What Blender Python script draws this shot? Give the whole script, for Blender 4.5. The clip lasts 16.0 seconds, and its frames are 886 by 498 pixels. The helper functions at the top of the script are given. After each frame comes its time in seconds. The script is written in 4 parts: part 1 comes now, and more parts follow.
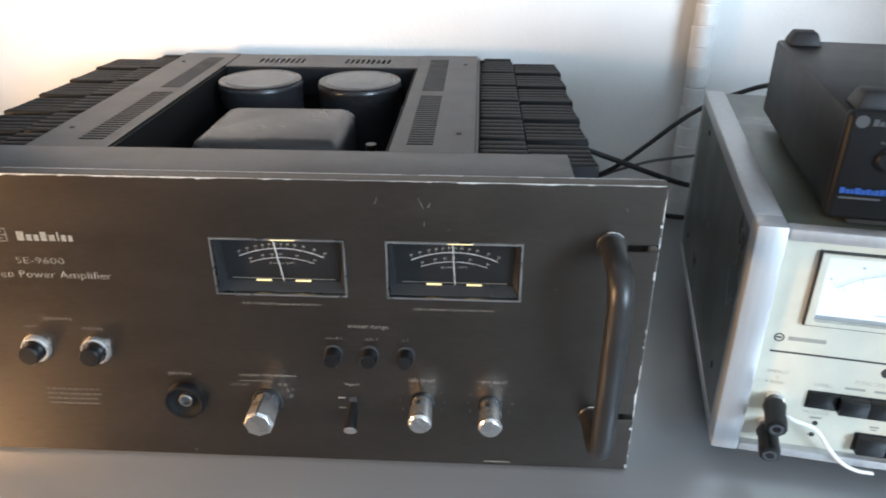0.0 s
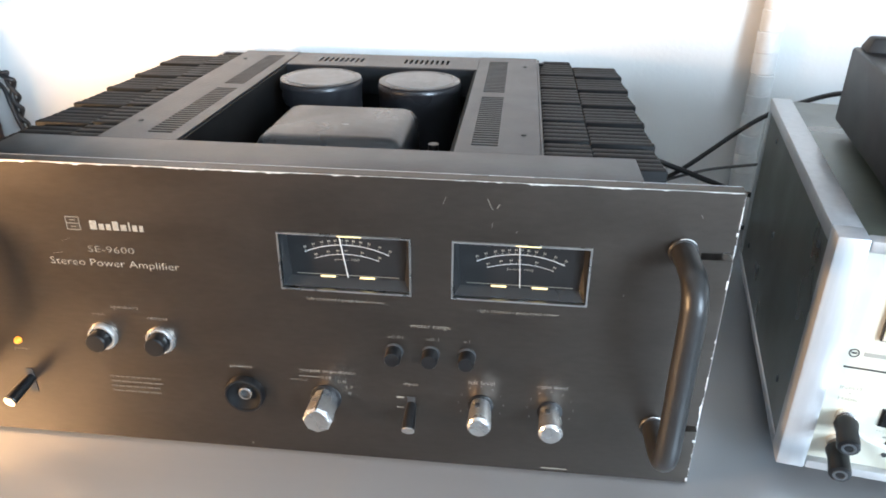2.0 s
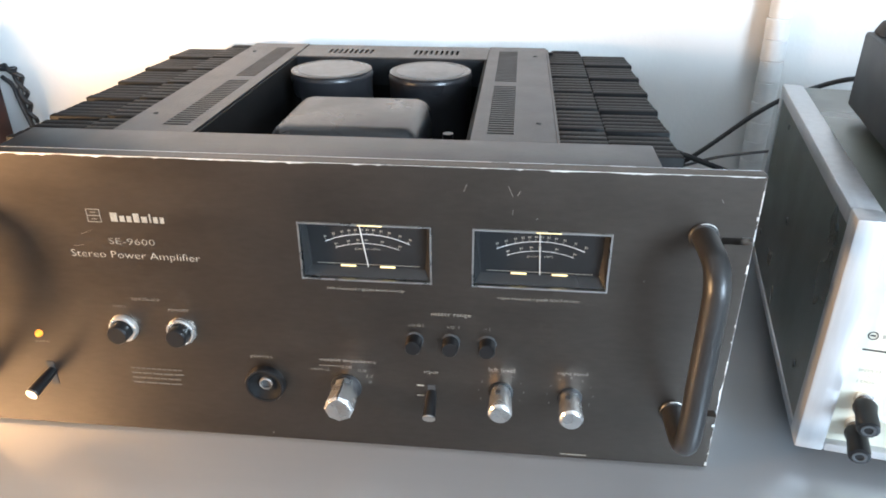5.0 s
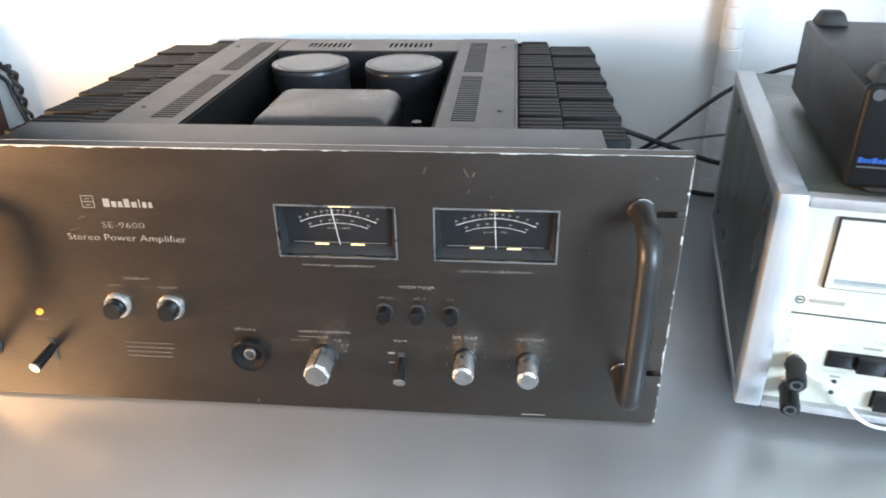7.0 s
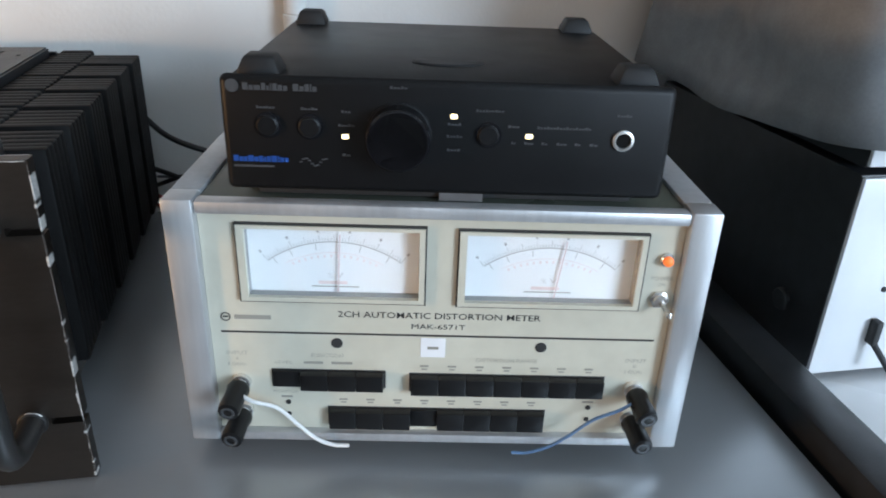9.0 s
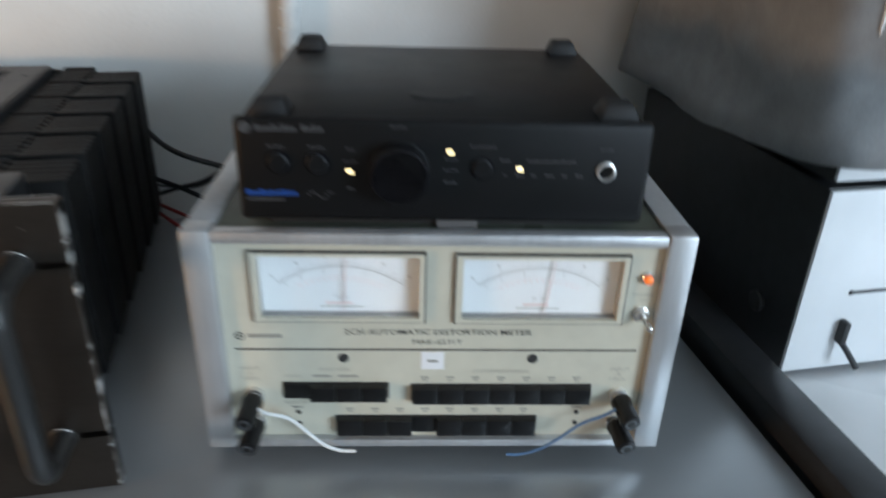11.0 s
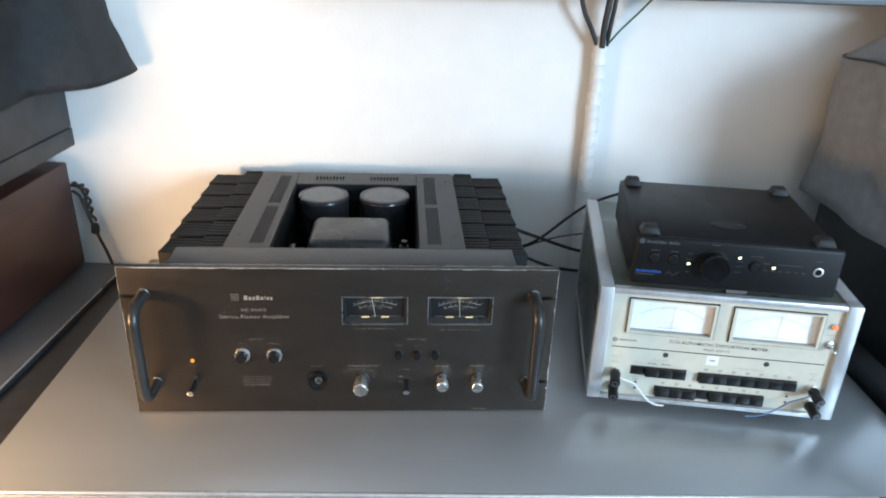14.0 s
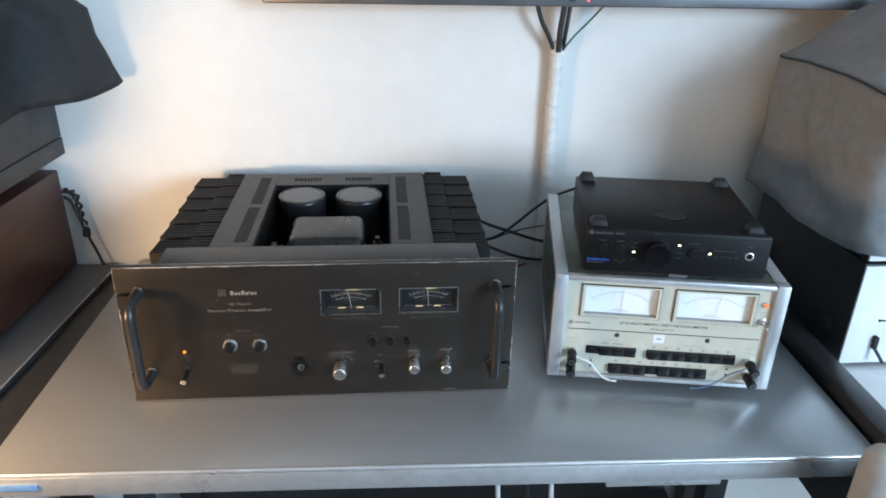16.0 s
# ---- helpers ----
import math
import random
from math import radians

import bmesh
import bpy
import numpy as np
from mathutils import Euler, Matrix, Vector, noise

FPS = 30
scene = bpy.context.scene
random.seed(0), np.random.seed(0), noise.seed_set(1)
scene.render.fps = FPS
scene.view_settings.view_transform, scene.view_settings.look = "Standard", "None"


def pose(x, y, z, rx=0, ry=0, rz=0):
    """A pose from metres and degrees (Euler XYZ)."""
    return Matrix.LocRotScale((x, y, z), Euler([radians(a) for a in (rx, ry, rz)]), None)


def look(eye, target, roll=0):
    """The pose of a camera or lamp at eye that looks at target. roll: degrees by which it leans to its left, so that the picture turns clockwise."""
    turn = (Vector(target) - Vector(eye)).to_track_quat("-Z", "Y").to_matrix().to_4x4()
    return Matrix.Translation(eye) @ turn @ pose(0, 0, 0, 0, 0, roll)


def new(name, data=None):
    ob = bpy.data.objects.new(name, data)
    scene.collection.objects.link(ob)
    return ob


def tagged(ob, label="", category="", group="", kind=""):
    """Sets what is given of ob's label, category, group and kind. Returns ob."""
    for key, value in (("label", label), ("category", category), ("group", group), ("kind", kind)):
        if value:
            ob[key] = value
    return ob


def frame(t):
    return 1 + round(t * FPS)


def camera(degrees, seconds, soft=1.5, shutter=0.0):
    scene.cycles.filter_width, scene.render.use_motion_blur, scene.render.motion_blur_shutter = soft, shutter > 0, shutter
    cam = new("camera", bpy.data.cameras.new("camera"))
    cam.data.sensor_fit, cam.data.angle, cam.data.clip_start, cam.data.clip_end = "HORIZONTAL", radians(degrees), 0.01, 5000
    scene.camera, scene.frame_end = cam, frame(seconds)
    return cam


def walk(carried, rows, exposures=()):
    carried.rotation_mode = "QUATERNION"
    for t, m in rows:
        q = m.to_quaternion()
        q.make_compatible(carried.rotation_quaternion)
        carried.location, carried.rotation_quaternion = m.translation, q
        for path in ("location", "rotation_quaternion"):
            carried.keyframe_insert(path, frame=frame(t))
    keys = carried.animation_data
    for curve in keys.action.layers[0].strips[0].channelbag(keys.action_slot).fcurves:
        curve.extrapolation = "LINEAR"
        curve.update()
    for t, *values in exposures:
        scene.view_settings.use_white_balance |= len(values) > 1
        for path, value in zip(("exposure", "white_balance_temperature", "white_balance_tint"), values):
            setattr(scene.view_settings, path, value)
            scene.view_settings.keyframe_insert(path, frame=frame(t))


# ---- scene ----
cam = camera(63.2, 16.0, soft=1.8, shutter=0.5)
PATH = [
    (0, (0.134, -0.321, 1.055), (0.047, 1.463, 0.153), 0.1),
    (0.5, (0.124, -0.319, 1.049), (-0.009, 1.464, 0.153), 0.7),
    (1, (0.124, -0.319, 1.051), (-0.031, 1.464, 0.159), 1.0),
    (1.5, (0.119, -0.32, 1.05), (-0.054, 1.462, 0.159), 0.8),
    (2, (0.118, -0.32, 1.052), (-0.066, 1.46, 0.16), 0.5),
    (2.5, (0.116, -0.321, 1.051), (-0.072, 1.459, 0.159), 0.4),
    (3, (0.114, -0.321, 1.051), (-0.075, 1.458, 0.158), 0.3),
    (3.5, (0.112, -0.321, 1.051), (-0.076, 1.458, 0.156), 0.3),
    (4, (0.108, -0.322, 1.052), (-0.078, 1.457, 0.157), 0.2),
    (4.5, (0.108, -0.322, 1.05), (-0.076, 1.455, 0.15), -0.0),
    (7, (0.13, -0.357, 1.06), (-0.045, 1.404, 0.127), -1.0),
    (7.5, (0.223, -0.366, 1.068), (0.215, 1.428, 0.184), 1.1),
    (8, (0.277, -0.366, 1.063), (0.448, 1.433, 0.205), 1.8),
    (8.5, (0.32, -0.336, 1.039), (0.604, 1.453, 0.193), 2.5),
    (8.7, (0.338, -0.325, 1.033), (0.666, 1.456, 0.184), 2.5),
    (10.8, (0.351, -0.32, 1.035), (0.77, 1.42, 0.143), 1.7),
    (11, (0.334, -0.338, 1.065), (0.724, 1.403, 0.163), 1.8),
    (11.5, (0.236, -0.428, 1.174), (0.561, 1.321, 0.26), 4.6),
    (12, (0.12, -0.561, 1.232), (0.374, 1.207, 0.332), 4.5),
    (12.5, (0.07, -0.643, 1.24), (0.263, 1.14, 0.356), 5.2),
    (13, (0.071, -0.618, 1.244), (0.189, 1.176, 0.367), 4.6),
    (13.5, (0.097, -0.623, 1.24), (0.13, 1.175, 0.363), 2.0),
    (14, (0.061, -0.663, 1.252), (0.177, 1.155, 0.428), 2.0),
    (14.5, (0.047, -0.7, 1.279), (0.213, 1.137, 0.505), 1.2),
    (15, (0.067, -0.719, 1.283), (0.227, 1.123, 0.521), 0.7),
    (15.5, (0.076, -0.729, 1.283), (0.235, 1.095, 0.478), 1.0),
    (16, (0.076, -0.73, 1.287), (0.233, 1.075, 0.441), 1.1),
]
EXPOSURES = [(0, -0.07, 5740, 8), (0.5, 0.41, 5710, 8), (1.0, 0.52, 5740, 8), (4.7, 0.52, 5740, 8), (7.0, 0.51, 5660, 8), (7.5, 0.45, 5610, 7), (8.0, 0.10, 5700, 8), (8.5, -0.38, 5750, 9),
             (10.8, -1.02, 5910, 7), (11.0, -1.02, 5910, 7), (11.5, -0.67, 5650, 6), (12.0, -0.42, 5500, 5), (12.5, -0.31, 5450, 5), (13.5, -0.27, 5500, 5), (14.5, -0.32, 5450, 5), (15.0, -0.50, 5450, 5), (16.0, -0.52, 5450, 5)]
walk(cam, [(t, look(eye, target, roll)) for t, eye, target, roll in PATH], EXPOSURES)
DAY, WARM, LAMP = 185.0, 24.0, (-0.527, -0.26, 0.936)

# ---- world and lights ----
world = bpy.data.worlds.new("world")
scene.world = world
world.use_nodes = True
wn = world.node_tree
sky = wn.nodes.new("ShaderNodeTexSky")
sky.sky_type, sky.sun_disc = "NISHITA", False
sky.sun_elevation, sky.sun_rotation = radians(24), radians(150)
wn.links.new(sky.outputs["Color"], wn.nodes["Background"].inputs["Color"])
wn.nodes["Background"].inputs["Strength"].default_value = 0.12


def area_lamp(name, eye, target, sx, sy, power, colour, spread=180):
    data = bpy.data.lights.new(name, "AREA")
    data.shape, data.size, data.size_y, data.energy, data.color = "RECTANGLE", sx, sy, power, colour
    data.spread = radians(spread)
    ob = new(name, data)
    ob.matrix_world = look(eye, target)
    return ob


# daylight in the window's opening, and an unseen warm lamp inferred from its long shadows
area_lamp("window_daylight", (2.36, -2.65, 1.60), (0.3, 0.1, 0.9), 1.4, 1.3, DAY, (0.78, 0.91, 1.02))
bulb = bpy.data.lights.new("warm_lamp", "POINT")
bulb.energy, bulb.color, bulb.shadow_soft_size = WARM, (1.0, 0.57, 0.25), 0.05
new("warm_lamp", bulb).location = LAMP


# ---- materials ----
def material(name, colour, rough, metal=0.0, var=0.12, scale=60.0, stain=0.08, bump=0.0, bump_scale=900.0,
             rvar=0.08, stretch=(1, 1, 1), glow=None, strength=0.0, coat=0.0, per_piece=0.0, spec=0.5):
    m = bpy.data.materials.new(name)
    m.use_nodes = True
    nt = m.node_tree
    n, l = nt.nodes, nt.links
    b = n["Principled BSDF"]
    b.inputs["Metallic"].default_value = metal
    b.inputs["Coat Weight"].default_value = coat
    b.inputs["Specular IOR Level"].default_value = spec
    tc, mp = n.new("ShaderNodeTexCoord"), n.new("ShaderNodeMapping")
    mp.inputs["Scale"].default_value = stretch
    l.new(tc.outputs["Object"], mp.inputs["Vector"])

    def noise_tex(s, detail):
        t = n.new("ShaderNodeTexNoise")
        t.inputs["Scale"].default_value, t.inputs["Detail"].default_value = s, detail
        l.new(mp.outputs["Vector"], t.inputs["Vector"])
        return t

    fine, broad = noise_tex(scale, 5), noise_tex(scale * 0.12, 3)

    def ranged(src, lo, hi):
        r = n.new("ShaderNodeMapRange")
        r.inputs["From Min"].default_value, r.inputs["From Max"].default_value = 0.3, 0.7
        r.inputs["To Min"].default_value, r.inputs["To Max"].default_value = lo, hi
        l.new(src, r.inputs["Value"])
        return r.outputs["Result"]

    def times(a, c):
        x = n.new("ShaderNodeMath")
        x.operation = "MULTIPLY"
        l.new(a, x.inputs[0])
        l.new(c, x.inputs[1])
        return x.outputs[0]

    gain = times(ranged(fine.outputs["Fac"], 1 - var, 1 + var), ranged(broad.outputs["Fac"], 1 - stain, 1 + stain))
    if per_piece:
        info = n.new("ShaderNodeObjectInfo")
        r = n.new("ShaderNodeMapRange")
        r.inputs["To Min"].default_value, r.inputs["To Max"].default_value = 1 - per_piece, 1 + per_piece
        l.new(info.outputs["Random"], r.inputs["Value"])
        gain = times(gain, r.outputs["Result"])
    mix = n.new("ShaderNodeVectorMath")
    mix.operation = "SCALE"
    mix.inputs[0].default_value = colour
    l.new(gain, mix.inputs["Scale"])
    l.new(mix.outputs["Vector"], b.inputs["Base Color"])
    l.new(ranged(broad.outputs["Fac"], max(0.02, rough - rvar), min(1, rough + rvar)), b.inputs["Roughness"])
    if bump:
        bt = noise_tex(bump_scale, 3)
        bn = n.new("ShaderNodeBump")
        bn.inputs["Strength"].default_value, bn.inputs["Distance"].default_value = bump, 0.001
        l.new(bt.outputs["Fac"], bn.inputs["Height"])
        l.new(bn.outputs["Normal"], b.inputs["Normal"])
    if glow:
        b.inputs["Emission Color"].default_value = (*glow, 1)
        b.inputs["Emission Strength"].default_value = strength
    return m


M_WALL = material("wall_paint", (0.80, 0.79, 0.76), 0.75, var=0.02, scale=25, stain=0.04, bump=0.25, bump_scale=260)
# the west wall is out of view; kept dark to lower bounce and reflections
M_WESTWALL = material("dimmed_wall", (0.14, 0.136, 0.130), 0.8, var=0.03, scale=25, stain=0.05)
M_CEIL = material("ceiling_paint", (0.80, 0.80, 0.79), 0.85, var=0.02, scale=20)
M_FLOOR = material("floor_vinyl", (0.20, 0.19, 0.18), 0.5, var=0.2, scale=30)
M_STEEL = material("brushed_steel", (0.40, 0.415, 0.425), 0.33, 0.65, var=0.01, scale=120, stain=0.02, bump=0.0,
                   bump_scale=500, stretch=(0.06, 1, 1), rvar=0.02)
M_SHEET = material("dull_metal_sheet", (0.095, 0.102, 0.110), 0.36, 0.4, var=0.05, scale=90, stain=0.08)
M_STEEL_EDGE = material("steel_edge", (0.62, 0.63, 0.64), 0.30, 0.7, var=0.06, scale=90)
M_BLACKRAIL = material("black_rail", (0.022, 0.023, 0.025), 0.45, var=0.2, scale=80, bump=0.1)
M_UNDER = material("dark_frame", (0.03, 0.03, 0.032), 0.6, var=0.2)
M_PANEL = material("anodised_faceplate", (0.0885, 0.0765, 0.0660), 0.40, 1.0, var=0.05, scale=400, stain=0.05, bump=0.10,
                   bump_scale=1800, stretch=(0.3, 1, 1), rvar=0.025)
M_HANDLE = material("worn_black_tube", (0.019, 0.0185, 0.018), 0.40, 0.0, var=0.10, scale=300, stain=0.12, bump=0.1)
M_COVER = material("painted_cover", (0.013, 0.0140, 0.0155), 0.38, 0.0, var=0.08, scale=300, stain=0.06, bump=0.12, bump_scale=1500, rvar=0.03, spec=0.37)
M_FIN = material("heatsink_black", (0.0055, 0.0054, 0.0053), 0.55, 0.0, var=0.2, scale=160, stain=0.2, bump=0.15, per_piece=0.25, spec=0.17)
M_BLACK = material("black_plastic", (0.006, 0.006, 0.0065), 0.35, var=0.15, scale=200, bump=0.05, spec=0.38)
M_INSIDE = material("dark_interior", (0.005, 0.005, 0.005), 0.7, var=0.2, spec=0.15)
M_CAN = material("capacitor_sleeve", (0.020, 0.020, 0.022), 0.28, var=0.15, scale=150)
M_CANTOP = material("capacitor_top", (0.15, 0.15, 0.15), 0.42, 0.3, var=0.14, scale=180)
M_TRAFO = material("transformer_shell", (0.011, 0.0115, 0.0125), 0.30, 0.0, var=0.12, scale=220, bump=0.25, bump_scale=900)
M_CHROME = material("polished_chrome", (0.74, 0.73, 0.71), 0.28, 0.9, var=0.05, scale=300)
M_SATIN = material("turned_aluminium", (0.50, 0.49, 0.475), 0.30, 1.0, var=0.06, scale=500)
M_BARE = material("bare_metal_wear", (0.72, 0.71, 0.68), 0.40, 0.6, var=0.2, scale=600)
M_PRINT = material("cream_print", (0.32, 0.30, 0.25), 0.6, var=0.15, scale=700)
M_PRINT_DIM = material("dim_print", (0.215, 0.200, 0.165), 0.6, var=0.2, scale=700)
M_PRINT_FAINT = material("faint_print", (0.075, 0.068, 0.055), 0.6, var=0.2, scale=700)
M_PAPER = material("dull_paper", (0.11, 0.11, 0.112), 0.7, var=0.06)
M_LABEL = material("grey_paper", (0.26, 0.26, 0.26), 0.7, var=0.06)
M_DIALPRINT = material("dial_print", (0.50, 0.50, 0.48), 0.6, var=0.1, scale=700)
M_GREYPRINT = material("grey_print", (0.050, 0.052, 0.055), 0.6, var=0.1)
M_BLUE = material("blue_print", (0.012, 0.06, 0.27), 0.5, var=0.08)
M_DIAL = material("black_dial", (0.010, 0.010, 0.0105), 0.45, var=0.1, spec=0.3)
M_GLASSLESS = material("meter_well", (0.020, 0.0205, 0.021), 0.30, 0.1, var=0.1)
M_AMBER = material("amber_lens", (0.8, 0.28, 0.03), 0.3, glow=(1.0, 0.30, 0.02), strength=0.75)
M_ORANGE = material("orange_lens", (0.8, 0.22, 0.05), 0.3, glow=(1.0, 0.16, 0.02), strength=1.0)
M_DIALGLOW = material("dial_lamp", (0.9, 0.75, 0.4), 0.4, glow=(1.0, 0.72, 0.25), strength=0.75)
M_LED = material("white_led", (0.9, 0.82, 0.6), 0.4, glow=(1.0, 0.80, 0.42), strength=3.6)
M_REDLED = material("red_led", (0.9, 0.1, 0.1), 0.4, glow=(1.0, 0.08, 0.1), strength=2.0)
M_OLIVE = material("olive_lacquer", (0.085, 0.095, 0.075), 0.33, 0.15, var=0.08, scale=120, stain=0.12, bump=0.08)
M_ALU = material("aluminium_frame", (0.54, 0.55, 0.56), 0.42, 0.6, var=0.06, scale=220, stain=0.06, bump=0.05, stretch=(1, 1, 0.15))
M_CREAM = material("cream_panel", (0.60, 0.575, 0.47), 0.45, var=0.03, scale=120, stain=0.05, bump=0.03)
M_FACE = material("meter_face", (0.70, 0.71, 0.71), 0.55, var=0.02, scale=60)
M_INK = material("black_ink", (0.03, 0.03, 0.03), 0.6, var=0.1)
M_INKDIM = material("grey_ink", (0.30, 0.29, 0.25), 0.6, var=0.1)
M_DIALINK = material("faded_scale_ink", (0.40, 0.395, 0.38), 0.6, var=0.1)
# this grey holds the shade on the inner sides of the cream wells
M_WELLSIDE = material("shaded_well_side", (0.30, 0.30, 0.29), 0.6, var=0.04)
M_REDINK = material("red_ink", (0.68, 0.56, 0.54), 0.6, var=0.1)
M_NEEDLE = material("needle_red", (0.55, 0.44, 0.43), 0.5, var=0.05)
M_STICKER = material("white_sticker", (0.85, 0.85, 0.86), 0.5, var=0.03)
M_DAC = material("black_aluminium", (0.0042, 0.0045, 0.0052), 0.44, 0.0, var=0.04, scale=400, stain=0.03, bump=0.10, bump_scale=2200, rvar=0.02, spec=0.27)
M_RUBBER = material("black_rubber", (0.009, 0.009, 0.0095), 0.6, var=0.15, scale=200)
M_WHITEDEV = material("white_lacquer", (0.90, 0.91, 0.92), 0.25, var=0.02, scale=30, coat=0.3)
M_DUCT = material("white_cable_wrap", (0.74, 0.74, 0.72), 0.45, var=0.06, scale=90)
M_CABLE = material("black_cable", (0.015, 0.015, 0.016), 0.45, var=0.15, scale=200)
M_GREYCABLE = material("grey_cable", (0.10, 0.10, 0.10), 0.5, var=0.15, scale=200)
M_REDCABLE = material("red_cable", (0.28, 0.03, 0.025), 0.45, var=0.15, scale=200)
M_GREENCABLE = material("green_cable", (0.06, 0.13, 0.07), 0.5, var=0.15, scale=200)
M_WIREW = material("white_wire", (0.78, 0.78, 0.76), 0.45, var=0.05)
M_WIREB = material("blue_wire", (0.12, 0.22, 0.40), 0.45, var=0.1)
M_GREYCLOTH = material("grey_fabric", (0.275, 0.280, 0.285), 0.85, var=0.05, scale=500, stain=0.10, bump=0.25, bump_scale=1600, spec=0.2)
M_BLACKCLOTH = material("black_fabric", (0.026, 0.0275, 0.029), 0.66, var=0.15, scale=500, stain=0.25, bump=0.5, bump_scale=1600, spec=0.25)
M_BROWN = material("red_brown_veneer", (0.036, 0.0125, 0.0105), 0.42, var=0.25, scale=45, stain=0.15, bump=0.08, stretch=(0.15, 0.15, 1))
M_GREYBOX = material("charcoal_cabinet", (0.028, 0.030, 0.032), 0.5, var=0.12, scale=200, bump=0.1)
M_TVGLOSS = material("gloss_black", (0.008, 0.008, 0.010), 0.16, var=0.1, coat=0.05, spec=0.25)
M_TVSTRIP = material("silver_trim", (0.15, 0.155, 0.165), 0.38, 0.6, var=0.04, scale=80)
M_BEIGE = material("beige_post", (0.38, 0.375, 0.36), 0.5, var=0.08, scale=60)


# ---- building helpers ----
def mesh_from(bm, name, mat, smooth=False):
    bmesh.ops.recalc_face_normals(bm, faces=bm.faces)
    me = bpy.data.meshes.new(name)
    bm.to_mesh(me)
    bm.free()
    me.materials.append(mat)
    if smooth:
        me.shade_smooth()
        me.set_sharp_from_angle(angle=radians(35))
    return me


def part(name, bm, mat, parent=None, label="", smooth=True):
    ob = new(name, mesh_from(bm, name, mat, smooth))
    ob.parent = parent
    if label:
        tagged(ob, label)
    return ob


def piece(name, me, parent, loc=(0, 0, 0), rot=(0, 0, 0)):
    ob = new(name, me)
    ob.parent = parent
    ob.location = loc
    ob.rotation_euler = rot
    return ob


def thing(name, m, label, category, group="", kind=""):
    ob = new(name)
    ob.empty_display_size = 0.05
    ob.matrix_world = m
    return tagged(ob, label, category, group, kind)


def box(x0, x1, y0, y1, z0, z1, bevel=0.0, seg=2, bm=None):
    own = bmesh.new()
    bmesh.ops.create_cube(own, size=1)
    bmesh.ops.transform(own, matrix=Matrix.Translation(((x0 + x1) / 2, (y0 + y1) / 2, (z0 + z1) / 2)) @ Matrix.Diagonal((x1 - x0, y1 - y0, z1 - z0, 1)), verts=own.verts)
    if bevel:
        bmesh.ops.bevel(own, geom=own.edges[:], offset=bevel, segments=seg, affect="EDGES", profile=0.5)
    if bm is None:
        return own
    me = bpy.data.meshes.new("tmp")
    own.to_mesh(me)
    own.free()
    bm.from_mesh(me)
    bpy.data.meshes.remove(me)
    return bm


def lathe(profile, origin=(0, 0, 0), axis=(0, -1, 0), seg=24, bm=None):
    """A turned body: profile of (radius, distance along the axis)."""
    bm = bm or bmesh.new()
    q = Vector(axis).to_track_quat("Z", "Y").to_matrix()
    rings = []
    for r, d in profile:
        ring = []
        for i in range(seg):
            a = 2 * math.pi * i / seg
            ring.append(bm.verts.new(Vector(origin) + q @ Vector((r * math.cos(a), r * math.sin(a), d))))
        rings.append(ring)
    for a, b in zip(rings, rings[1:]):
        for i in range(seg):
            bm.faces.new((a[i], a[(i + 1) % seg], b[(i + 1) % seg], b[i]))
    bm.faces.new(rings[0][::-1])
    bm.faces.new(rings[-1])
    return bm


def smooth_points(pts, n=6):
    p = [Vector(v) for v in pts]
    p = [p[0] * 2 - p[1]] + p + [p[-1] * 2 - p[-2]]
    out = []
    for i in range(1, len(p) - 2):
        for k in range(n):
            t = k / n
            a, b, c, d = p[i - 1:i + 3]
            out.append(0.5 * ((2 * b) + (c - a) * t + (2 * a - 5 * b + 4 * c - d) * t * t + (3 * b - a - 3 * c + d) * t ** 3))
    return out + [p[-2]]


def tube(pts, r, seg=10, n=6, bm=None):
    bm = bm or bmesh.new()
    pts = smooth_points(pts, n)
    rings, side = [], None
    for i, p in enumerate(pts):
        d = (pts[min(i + 1, len(pts) - 1)] - pts[max(i - 1, 0)]).normalized()
        if side is None:
            side = d.orthogonal().normalized()
        side = (side - d * side.dot(d)).normalized()
        up = d.cross(side)
        rings.append([bm.verts.new(p + r * (math.cos(2 * math.pi * k / seg) * side + math.sin(2 * math.pi * k / seg) * up)) for k in range(seg)])
    for a, b in zip(rings, rings[1:]):
        for k in range(seg):
            bm.faces.new((a[k], a[(k + 1) % seg], b[(k + 1) % seg], b[k]))
    bm.faces.new(rings[0][::-1])
    bm.faces.new(rings[-1])
    return bm


